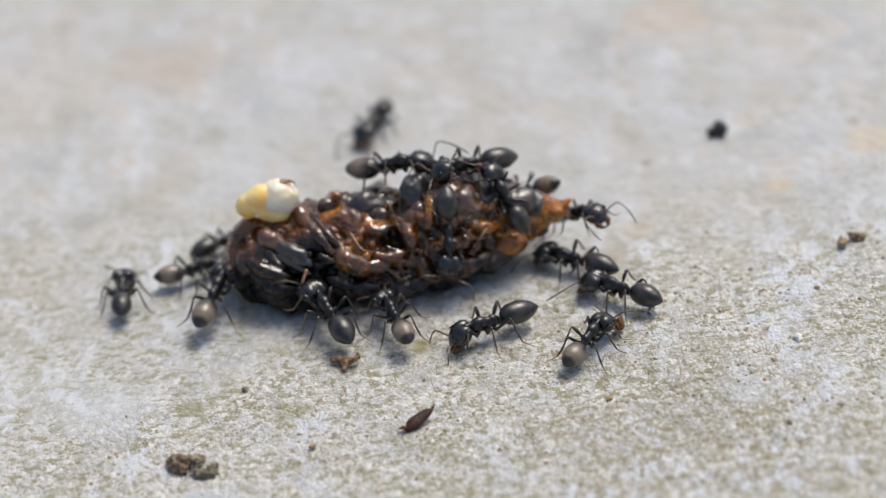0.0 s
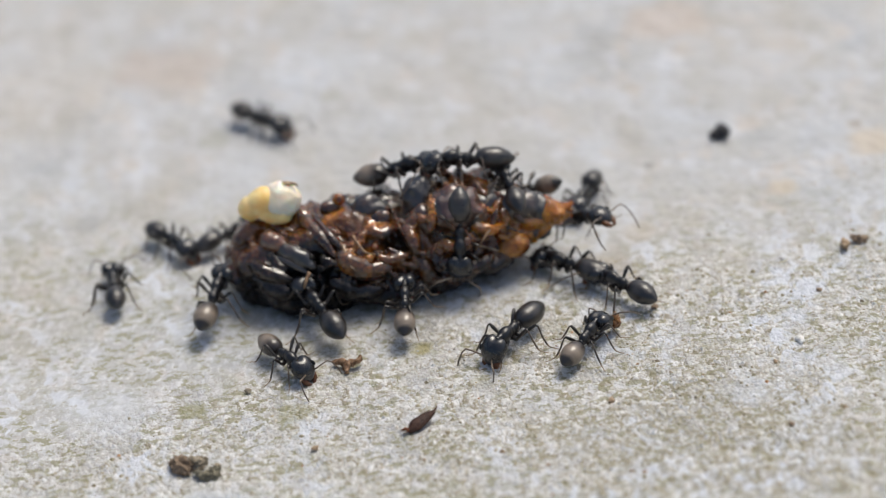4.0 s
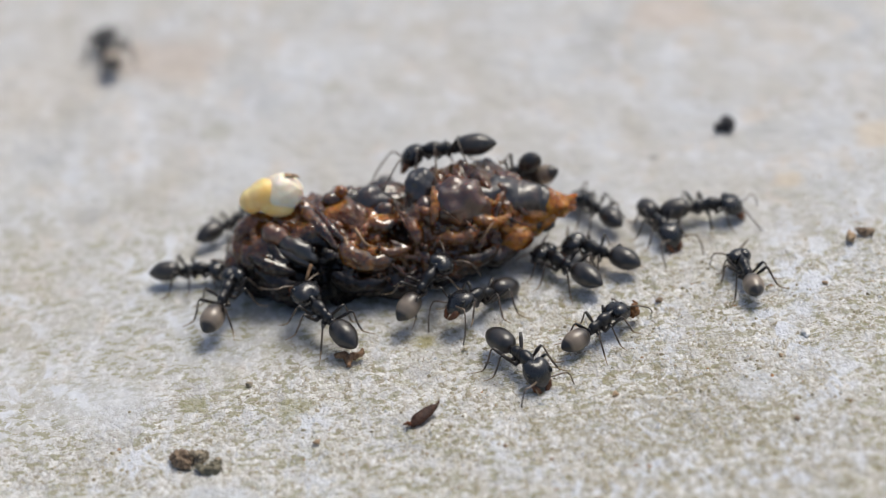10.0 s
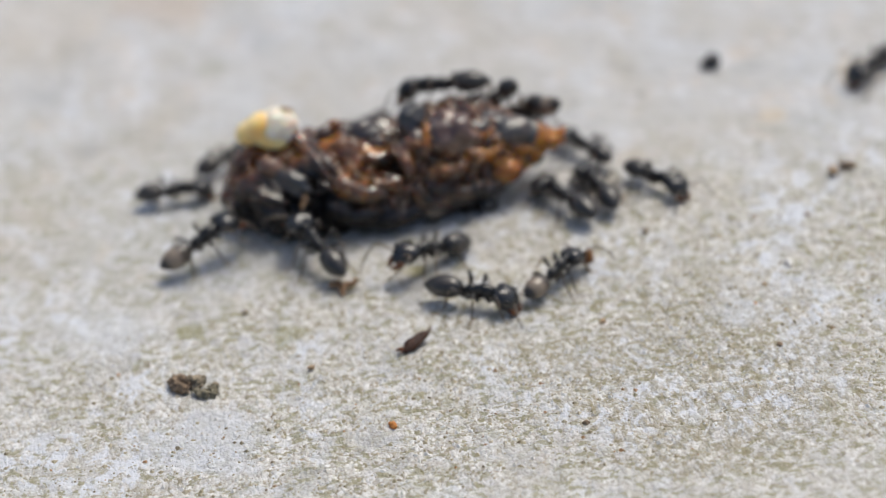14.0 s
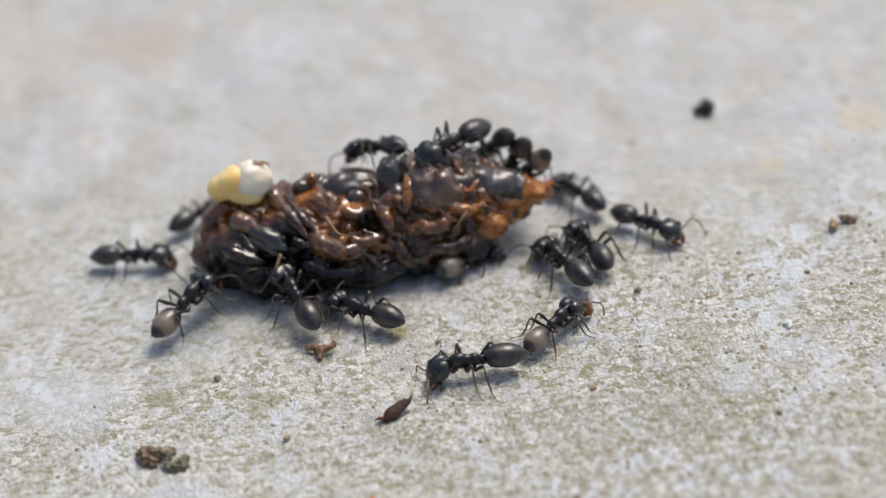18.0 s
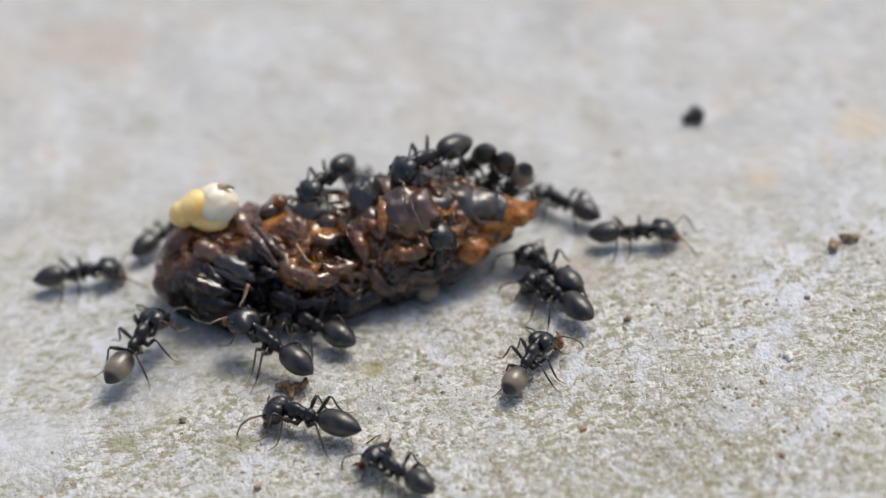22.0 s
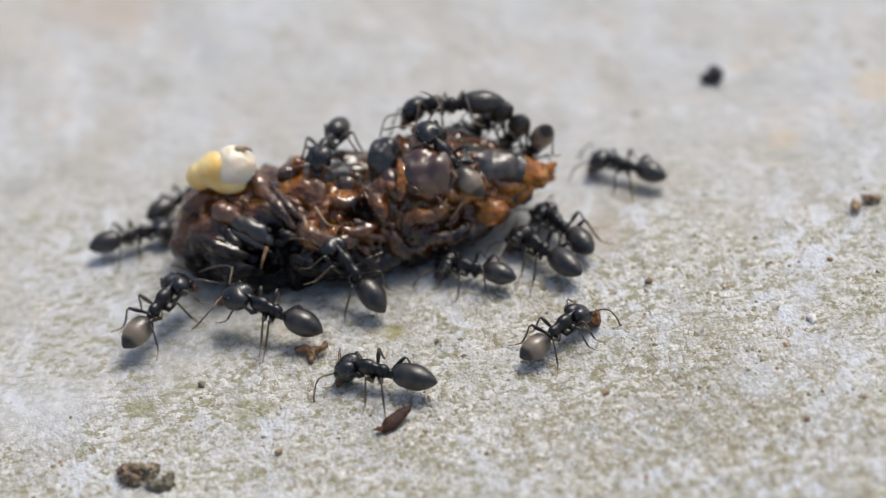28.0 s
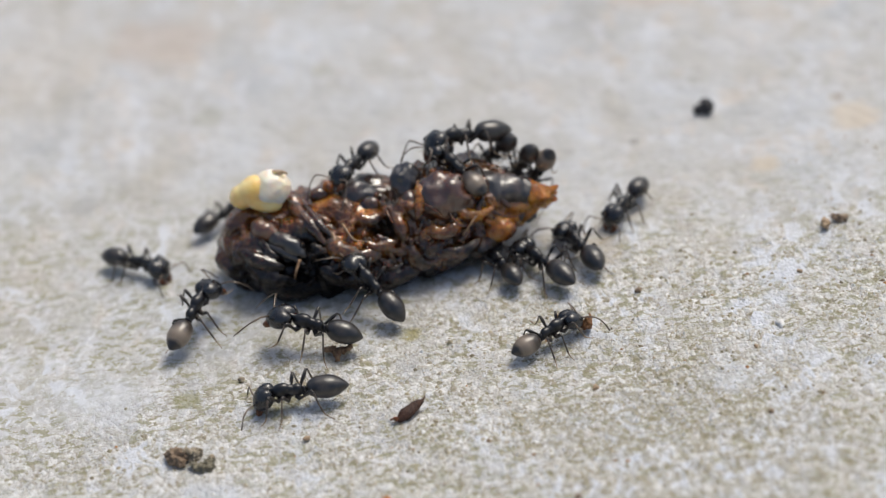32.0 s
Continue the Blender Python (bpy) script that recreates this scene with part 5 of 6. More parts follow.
    rows = [
            (0, at(1.35, -6.23, 0.00, 0, 0, -158)), (1, at(1.46, -6.29, 0.00, 0, 0, -139)), (2, at(1.57, -6.54, 0.00, 0, 0, -142)), 
            (3, at(1.98, -6.44, 0.00, 0, 0, -134)), (3.5, at(2.02, -6.52, 0.00, 0, 0, -137)), (5.5, at(2.17, -8.15, 0.00, 0, 0, -88)), 
            (6, at(1.24, -8.53, 0.00, 0, 0, -97)), (7, at(0.74, -8.33, 0.00, 0, 0, -114)), (7.5, at(1.47, -8.55, 0.00, 0, 0, -81)), 
            (8, at(2.21, -8.76, 0.00, 0, 0, -48)), (8.5, at(2.32, -8.69, 0.00, 0, 0, -43)), (9, at(2.33, -8.70, 0.00, 0, 0, -41)), 
            (10, at(2.02, -8.67, 0.00, 0, 0, -60)), (10.5, at(1.47, -8.89, 0.00, 0, 0, -8)), (11, at(0.92, -9.11, 0.00, 0, 0, 44)), 
            (11.5, at(1.20, -9.21, 0.00, 0, 0, 22)), (11.625, at(1.13, -9.31, 0.00, 0, 0, -21)), (11.75, at(1.06, -9.41, 0.00, 0, 0, -65)), 
            (11.875, at(0.99, -9.51, 0.00, 0, 0, -108)), (12, at(0.93, -9.61, 0.00, 0, 0, -151)), (12.5, at(0.86, -8.80, 0.00, 0, 0, -150)), 
            (12.75, at(0.78, -9.39, 0.00, 0, 0, -106)), (13, at(0.38, -9.98, 0.00, 0, 0, -61)), (14, at(0.77, -8.92, 0.00, 0, 0, -25)), 
            (15, at(0.32, -9.14, 0.00, 0, 0, -33)), (15.5, at(0.42, -9.11, 0.00, 0, 0, -31)), (16.5, at(0.75, -9.28, 0.00, 0, 0, -83)), 
            (17.5, at(1.08, -9.45, 0.00, 0, 0, -135)), (18, at(1.16, -9.30, 0.00, 0, 0, -176)), (19, at(-0.36, -9.45, 0.00, 0, 0, 166)), 
            (20, at(-2.05, -9.29, 0.00, 0, 0, 159)), (21, at(-3.55, -9.03, 0.00, 0, 0, 158)), (22, at(-3.52, -9.11, 0.00, 0, 0, 148)), 
            (23, at(-3.50, -9.14, 0.00, 0, 0, 142)), (24, at(-3.32, -8.98, 0.00, 0, 0, 140)), (25, at(-3.19, -8.86, 0.00, 0, 0, 147)), 
            (25.25, at(-1.90, -8.82, 0.00, 0, 0, 96)), (25.5, at(-0.62, -8.79, 0.00, 0, 0, 44)), (26.5, at(-1.18, -8.56, 0.00, 0, 0, 85)), 
            (27.5, at(-1.74, -8.33, 0.00, 0, 0, 126)), (28, at(-1.84, -9.05, 0.00, 0, 0, 153)), (29, at(-3.72, -9.50, 0.00, 0, 0, 166)), 
            (30, at(-4.05, -9.75, 0.00, 0, 0, -175)), (31, at(-4.13, -9.24, 0.00, 0, 0, 171)), (32, at(-5.59, -9.56, 0.00, 0, 0, -180)),
    ]
    walk(ants["husk_finder"], rows)
    gait(ants["husk_finder"], rows, 8)
    rows = [
            (0, at(0.27, -2.45, 2.27, -7, 60, -97)), (1, at(0.26, -2.45, 2.25, -6, 60, -95)), (3, at(0.42, -2.43, 2.40, -4, 54, -94)), 
            (3.5, at(0.40, -2.47, 2.38, -7, 56, -98)), (5.5, at(1.37, -1.94, 1.41, -117, 70, 173)), (6, at(1.20, -2.23, 1.01, -120, 60, 175)), 
            (6.33333, at(0.99, -3.31, 0.67, -63, 45, -152)), (6.66667, at(0.78, -4.39, 0.34, -29, 22, -149)), (7, at(0.57, -5.47, 0.14, 0, -16, -125)), 
            (8, at(0.69, -4.99, 0.14, 0, -16, -149)), (9, at(0.59, -5.56, 0.14, 0, -16, -132)), (10, at(0.97, -4.98, 0.14, 0, -16, -138)), 
            (11, at(0.48, -5.23, 0.14, 0, -16, -128)), (12, at(0.40, -6.05, 0.14, 0, -16, -122)), (13, at(-0.34, -6.28, 0.14, 0, -16, -142)), 
            (14, at(-0.70, -6.13, 0.14, 0, -16, -147)), (15, at(-1.69, -7.27, 0.14, 0, -16, -151)), (15.5, at(-1.96, -7.14, 0.14, 0, -16, -160)), 
            (17.5, at(-1.46, -5.83, 0.00, 0, 0, 144)), (18, at(-2.39, -5.46, 0.00, 0, 0, 144)), (19, at(-2.70, -5.10, 0.00, 0, 0, 133)), 
            (20, at(-2.99, -4.60, 0.00, 0, 0, 130)), (21, at(-2.76, -4.41, 0.00, 0, 0, 129)), (22, at(-3.04, -4.32, 0.00, 0, 0, 136)), 
            (23, at(-2.86, -4.39, 0.00, 0, 0, 135)), (24, at(-2.85, -4.57, 0.00, 0, 0, 143)), (25, at(-2.68, -4.45, 0.00, 0, 0, 142)), 
            (25.5, at(-2.69, -4.48, 0.00, 0, 0, 147)), (27.5, at(-2.38, -4.11, 0.74, 0, -28, 122)), (28, at(-2.50, -4.18, 0.74, 0, -28, 124)), 
            (29, at(-2.52, -4.28, 0.74, 0, -28, 125)), (30, at(-2.56, -4.20, 0.74, 0, -28, 125)), (31, at(-2.19, -4.52, 0.74, 0, -28, 118)), 
            (32, at(-2.60, -4.49, 0.74, 0, -28, 128)),
    ]
    walk(ants["flank_ant"], rows)
    gait(ants["flank_ant"], rows, 9)
    rows = [
            (0, at(-1.49, 0.09, 3.15, -12, -12, -19)), (1, at(-1.28, -0.01, 3.23, -11, -12, -25)), (2, at(-1.20, -0.09, 3.23, -10, -13, -26)), 
            (3, at(-1.05, 0.05, 3.23, 4, -13, -27)), (3.5, at(-1.09, 0.11, 3.11, -1, -16, -18)), (5, at(-1.58, 0.93, 3.03, -18, -10, 1)), 
            (5.25, at(-1.69, 4.02, 1.51, -11, -2, 44)), (5.5, at(-1.80, 7.11, 0.00, 0, 0, 87)), (6, at(-2.28, 8.82, 0.00, 0, 0, 96)), 
            (6.5, at(-4.01, 11.70, 0.00, 0, -1, 141)), (7, at(-9.22, 13.05, 0.00, 0, 0, 153)), (7.5, at(-9.41, 14.09, 0.00, 0, 0, 148)), 
            (8, at(-11.22, 15.73, 0.00, 0, 0, 136)), (8.5, at(-16.09, 15.50, 0.00, 0, 0, 157)), (9, at(-14.85, 16.60, 0.00, 0, 0, 130)), 
            (9.5, at(-14.77, 16.31, 0.00, 0, 0, 136)), (10, at(-13.54, 17.45, 0.00, 0, 0, 99)), (10.5, at(-10.97, 18.27, 0.00, 0, 0, 66)), 
            (11, at(-7.91, 21.64, 0.00, 0, 0, 71)), (13, at(-8.21, 29.66, 0.00, 0, 0, 72)), (32, at(-7.99, 27.86, 0.00, 0, 0, 70)),
    ]
    walk(ants["top_leaver"], rows)
    gait(ants["top_leaver"], rows, 10)
    rows = [
            (0, at(-24.17, 22.34, 0.00, 0, 0, -28)), (3, at(-21.76, 22.47, 0.00, 0, 0, -28)), (3.2, at(-17.48, 19.21, 0.00, 0, 0, -34)), 
            (3.5, at(-8.35, 12.53, 0.00, 0, 0, -44)), (5.5, at(-5.89, 9.47, 0.00, 0, 0, -26)), (6, at(-5.68, 9.77, 0.00, 0, 0, -10)), 
            (6.5, at(-5.50, 9.68, 0.00, 0, 0, -23)), (7, at(-3.77, 7.86, 0.00, 0, 0, -47)), (7.5, at(-5.76, 8.10, 0.00, 0, 0, -38)), 
            (8, at(-3.84, 9.40, 0.00, 0, 0, -35)), (8.5, at(0.04, 6.93, 0.00, 0, 0, -44)), (9, at(4.04, 4.24, 0.00, 0, 0, -46)), 
            (9.5, at(7.91, 2.39, 0.00, 0, 0, -36)), (10, at(9.63, -0.38, 0.00, 0, -1, -2)), (10.1667, at(9.27, -2.54, 0.00, 0, -1, -45)), 
            (10.3333, at(8.90, -4.70, 0.00, 0, -1, -87)), (10.5, at(8.54, -6.85, 0.00, 0, -1, -130)), (10.625, at(8.79, -8.15, 0.00, 0, -1, -86)), 
            (10.75, at(9.04, -9.44, 0.00, 0, 0, -42)), (10.875, at(9.29, -10.73, 0.00, 0, 0, 3)), (11, at(9.54, -12.03, 0.00, 0, 0, 47)), 
            (11.5, at(7.79, -15.97, 0.00, 0, -1, 43)), (11.6667, at(6.94, -18.25, 0.00, 0, -1, -10)), (11.8333, at(6.09, -20.54, 0.00, 0, -1, -63)), 
            (12, at(5.23, -22.83, 0.00, 0, -1, -116)), (13, at(5.22, -25.21, 0.00, 0, -1, -118)), (32, at(5.77, -24.21, 0.00, 0, -1, -119)),
    ]
    walk(ants["passer"], rows)
    gait(ants["passer"], rows, 11)
    rows = [
            (0, at(1.26, -0.87, 3.48, -3, -9, -158)), (1, at(1.24, -0.79, 3.48, 0, -10, -162)), (3, at(1.10, -0.81, 3.52, 2, -7, 179)), 
            (3.5, at(1.12, -0.53, 3.51, 6, -9, -173)), (5.5, at(0.13, -0.01, 3.08, 13, 9, 157)), (6, at(0.13, 0.29, 3.04, 21, 7, 167)), 
            (7, at(0.26, 0.43, 3.02, 25, 6, 171)), (8, at(0.25, 0.44, 3.02, 25, 6, 171)), (9, at(0.23, 0.46, 3.03, 25, 7, 171)), 
            (10, at(0.29, 0.48, 3.09, 25, 7, 172)), (11, at(0.31, 0.47, 3.05, 25, 6, 171)), (12, at(0.32, 0.44, 3.05, 25, 8, 172)), 
            (13, at(0.39, 0.50, 3.11, 25, 5, 170)), (14, at(0.40, 0.46, 3.08, 25, 5, 170)), (15, at(1.11, -0.62, 3.45, 0, -6, -146)), 
            (15.5, at(1.38, -0.71, 3.49, -3, -7, -140)), (17.5, at(1.39, -0.58, 3.54, -1, -6, -143)), (18, at(1.37, -0.70, 3.50, -3, -6, -140)), 
            (19, at(1.36, -0.64, 3.50, -2, -7, -141)), (20, at(1.37, -0.60, 3.49, -1, -7, -144)), (21, at(1.38, -0.54, 3.51, 0, -7, -144)), 
            (22, at(1.41, -0.53, 3.51, 0, -8, -143)), (23, at(1.41, -0.52, 3.52, 0, -8, -142)), (24, at(1.39, -0.52, 3.50, 1, -8, -144)), 
            (25, at(1.39, -0.59, 3.50, -1, -8, -140)), (25.5, at(1.30, -0.53, 3.54, -1, -7, -139)), (27.5, at(1.65, 0.21, 3.43, 20, -4, -173)), 
            (28, at(1.53, 0.34, 3.38, 25, -1, 175)), (29, at(1.62, 0.33, 3.40, 25, 2, 177)), (30, at(1.59, 0.35, 3.38, 25, -1, 176)), 
            (31, at(1.52, 0.36, 3.35, 26, -5, 174)), (32, at(1.56, 0.08, 3.50, 15, -10, -163)),
    ]
    walk(ants["top_feeder"], rows)
    gait(ants["top_feeder"], rows, 12)
    rows = [
            (0, at(2.26, -1.64, 2.84, -2, -48, 128)), (1, at(2.21, -1.72, 2.90, -5, -48, 134)), (3, at(2.39, -1.31, 3.00, 9, -35, 115)), 
            (3.5, at(2.18, -1.27, 3.04, 14, -30, 102)), (4.5, at(2.69, -0.51, 2.41, 37, 10, 114)), (5.5, at(3.21, 0.25, 1.79, 77, 39, 149)), 
            (9, at(3.09, 0.32, 1.76, 80, 49, 148)), (10, at(2.66, 0.34, 2.07, 62, 43, 140)), (11, at(2.54, 0.34, 2.24, 49, 43, 135)), 
            (12, at(2.51, 0.37, 2.44, 48, 44, 135)), (13, at(2.50, 0.37, 2.37, 49, 43, 136)), (14, at(2.35, 0.40, 2.44, 48, 43, 136)), 
            (15, at(2.62, 0.33, 2.48, 47, 44, 134)), (15.5, at(2.65, 0.35, 2.75, 57, 45, 142)), (17.5, at(2.69, 0.30, 2.75, 52, 39, 139)), 
            (18, at(2.68, 0.32, 2.55, 54, 41, 137)), (19, at(2.72, 0.32, 2.58, 55, 43, 138)), (20, at(2.69, 0.34, 2.55, 56, 45, 137)), 
            (21, at(2.72, 0.32, 2.61, 56, 44, 139)), (22, at(2.73, 0.32, 2.58, 55, 42, 139)), (23, at(2.69, 0.33, 2.53, 56, 44, 138)), 
            (24, at(2.68, 0.33, 2.58, 56, 47, 137)), (25, at(2.64, 0.37, 2.54, 58, 48, 137)), (25.5, at(2.63, 0.35, 2.73, 54, 40, 141)), 
            (27.5, at(2.73, 0.31, 2.65, 55, 42, 139)), (28, at(2.65, 0.35, 2.71, 55, 41, 141)), (29, at(2.62, 0.36, 2.57, 54, 43, 137)), 
            (30, at(2.63, 0.39, 2.67, 58, 44, 142)), (31, at(2.61, 0.41, 2.58, 51, 43, 141)), (32, at(2.60, 0.38, 2.51, 51, 44, 140)),
    ]
    walk(ants["edge_feeder"], rows)
    gait(ants["edge_feeder"], rows, 13)
    rows = [
            (0, at(-2.54, 2.88, 0.00, 0, 0, -110)), (13.9, at(-2.54, 2.88, 0.00, 0, 0, -110)), (14.2, at(-2.16, 1.75, 1.38, 11, 3, -144)), 
            (14.5, at(-1.77, 0.63, 2.77, 18, 12, -177)), (15, at(-1.11, 0.65, 2.97, 13, 18, 172)), (15.5, at(-1.20, 0.80, 3.08, 12, 19, 173)), 
            (17.5, at(-1.20, 0.55, 2.95, 10, 20, 146)), (18, at(-1.25, 0.45, 2.95, 10, 18, 140)), (19, at(-1.40, 0.50, 2.85, 8, 14, 142)), 
            (20, at(-1.68, 0.02, 3.02, 6, -1, -143)), (21, at(-1.89, -0.06, 2.98, 5, -4, -134)), (22, at(-2.04, -0.01, 2.99, 4, -5, -129)), 
            (23, at(-2.09, 0.13, 2.96, 6, -6, -136)), (24, at(-2.27, -0.04, 2.97, 5, -7, -132)), (25, at(-2.43, 0.04, 2.93, 4, -9, -130)), 
            (25.5, at(-2.52, -0.05, 2.91, 4, -10, -132)), (27.5, at(-2.51, 0.06, 2.96, 1, -7, -118)), (28, at(-2.60, -0.10, 3.01, 0, -6, -113)), 
            (29, at(-2.57, 0.14, 2.98, 2, -6, -118)), (30, at(-2.58, 0.18, 2.99, 3, -5, -121)), (31, at(-2.52, 0.18, 2.95, 3, -7, -121)), 
            (32, at(-2.60, 0.22, 2.98, 3, -5, -123)),
    ]
    walk(ants["left_top"], rows)
    gait(ants["left_top"], rows, 14)
    rows = [
            (0, at(-2.15, 9.28, 0.00, 0, 0, -115)), (0.25, at(-0.67, 8.08, 0.00, 0, 0, -75)), (0.5, at(0.82, 6.89, 0.00, 0, -1, -35)), 
            (1, at(1.17, 5.54, 0.00, 0, 0, -41)), (1.3, at(0.63, 3.00, 0.00, 0, 0, 0)), (2.1, at(3.13, 2.60, 0.00, 0, 0, 0)), 
            (2.5, at(6.33, 2.35, 0.00, 0, 0, -28)), (3, at(6.53, 2.08, 0.00, 0, 0, -29)), (3.5, at(6.19, 2.36, 0.00, 0, -1, -48)), 
            (3.83333, at(5.81, 2.22, 0.00, 0, -1, -93)), (4.16667, at(5.43, 2.08, 0.00, 0, -1, -138)), (4.5, at(5.05, 1.93, 0.00, 0, -1, 177)), 
            (5, at(3.90, 1.19, 0.72, 42, 6, 163)), (5.5, at(2.75, 0.45, 1.44, 83, 20, 157)), (10, at(2.34, 0.68, 1.50, 77, 18, 158)), 
            (11, at(2.53, 0.59, 1.72, 75, 24, 156)), (12, at(2.63, 0.55, 1.80, 72, 22, 154)), (13, at(2.74, 0.47, 1.87, 71, 33, 149)), 
            (14, at(3.05, 0.34, 1.91, 69, 28, 147)), (15, at(3.33, -0.02, 2.14, 57, 44, 133)), (15.5, at(3.45, -0.00, 2.25, 57, 37, 136)), 
            (17.5, at(3.50, -0.03, 2.36, 55, 42, 132)), (18, at(3.38, -0.04, 2.18, 58, 52, 130)), (19, at(3.44, -0.03, 2.24, 59, 51, 131)), 
            (20, at(3.39, -0.01, 2.27, 55, 51, 127)), (21, at(3.41, -0.02, 2.28, 58, 51, 130)), (22, at(3.45, -0.04, 2.29, 57, 52, 129)), 
            (23, at(3.37, 0.02, 2.27, 58, 50, 130)), (24, at(3.47, -0.03, 2.35, 59, 53, 131)), (25, at(3.45, -0.04, 2.21, 57, 55, 126)), 
            (25.5, at(3.39, -0.04, 2.22, 56, 53, 127)), (27.5, at(3.38, -0.02, 2.22, 56, 50, 129)), (28, at(3.30, 0.00, 2.22, 56, 53, 128)), 
            (29, at(3.37, -0.01, 2.14, 56, 50, 128)), (30, at(3.37, 0.01, 2.26, 57, 51, 128)), (31, at(3.31, 0.04, 2.24, 59, 51, 131)), 
            (32, at(3.41, -0.02, 2.15, 58, 51, 130)),
    ]
    walk(ants["back_feeder"], rows)
    gait(ants["back_feeder"], rows, 15)
    rows = [
            (0, at(3.15, 0.30, 1.56, 80, 23, 153)), (6, at(3.13, 0.31, 1.70, 75, 24, 151)), (10, at(2.91, 0.40, 1.70, 76, 26, 153)), 
            (14, at(3.55, 0.04, 1.90, 68, 32, 143)), (15, at(3.85, -0.36, 1.91, 69, 51, 133)), (15.5, at(3.93, -0.28, 2.09, 64, 39, 132)), 
            (17.5, at(3.90, -0.28, 2.10, 65, 48, 129)), (18, at(3.85, -0.33, 1.90, 71, 47, 136)), (19, at(3.93, -0.38, 1.96, 69, 51, 134)), 
            (20, at(3.89, -0.34, 1.93, 69, 53, 132)), (21, at(3.94, -0.36, 2.01, 69, 53, 132)), (22, at(3.90, -0.33, 2.00, 68, 52, 131)), 
            (23, at(3.91, -0.36, 1.94, 69, 52, 133)), (24, at(3.94, -0.33, 2.03, 69, 50, 133)), (25, at(3.96, -0.34, 2.06, 71, 54, 133)), 
            (25.5, at(3.90, -0.31, 2.03, 70, 52, 133)), (27.5, at(3.97, -0.29, 1.89, 78, 49, 139)), (28, at(3.94, -0.35, 1.96, 70, 54, 131)), 
            (29, at(3.88, -0.36, 1.93, 67, 54, 129)), (30, at(3.96, -0.35, 1.98, 70, 52, 132)), (31, at(3.88, -0.35, 1.95, 69, 54, 131)), 
            (32, at(3.93, -0.34, 2.02, 73, 55, 135)),
    ]
    walk(ants["far_feeder"], rows)
    gait(ants["far_feeder"], rows, 16)
    rows = [
            (0, at(-8.21, 1.47, 0.00, 0, -1, 26)), (3, at(-8.21, 1.98, 0.00, 0, -1, 32)), (6, at(-8.12, 2.36, 0.00, 0, -1, 30)), 
            (9, at(-8.19, 2.22, 0.00, 0, -1, 33)), (10, at(-8.20, 2.34, 0.00, 0, -1, 32)), (11, at(-8.14, 2.40, 0.00, 0, -1, 32)), 
            (12, at(-8.04, 2.30, 0.00, 0, -1, 34)), (13, at(-8.19, 2.17, 0.00, 0, -1, 35)), (14, at(-8.12, 2.44, 0.00, 0, -1, 35)), 
            (15, at(-8.11, 2.21, 0.00, 0, -1, 32)), (15.5, at(-8.07, 2.31, 0.00, 0, -1, 32)), (17.5, at(-8.07, 2.29, 0.00, 0, -1, 37)), 
            (18, at(-8.05, 2.29, 0.00, 0, -1, 36)), (19, at(-7.88, 2.19, 0.00, 0, -1, 33)), (20, at(-8.07, 2.28, 0.00, 0, -1, 31)), 
            (21, at(-8.03, 2.35, 0.00, 0, -1, 36)), (22, at(-7.98, 2.32, 0.00, 0, -1, 38)), (23, at(-8.04, 2.25, 0.00, 0, -1, 36)), 
            (24, at(-8.02, 2.19, 0.00, 0, -1, 34)), (25, at(-8.00, 2.20, 0.00, 0, -1, 30)), (25.5, at(-7.96, 2.13, 0.00, 0, -1, 27)), 
            (27.5, at(-7.93, 2.23, 0.00, 0, -1, 27)), (28, at(-7.94, 2.10, 0.00, 0, -1, 33)), (29, at(-7.94, 2.27, 0.00, 0, -1, 33)), 
            (30, at(-8.09, 2.39, 0.00, 0, -1, 33)), (31, at(-8.01, 2.24, 0.00, 0, -1, 29)), (32, at(-8.09, 2.37, 0.00, 0, -1, 37)),
    ]
    walk(ants["behind_pulp"], rows)
    gait(ants["behind_pulp"], rows, 17)
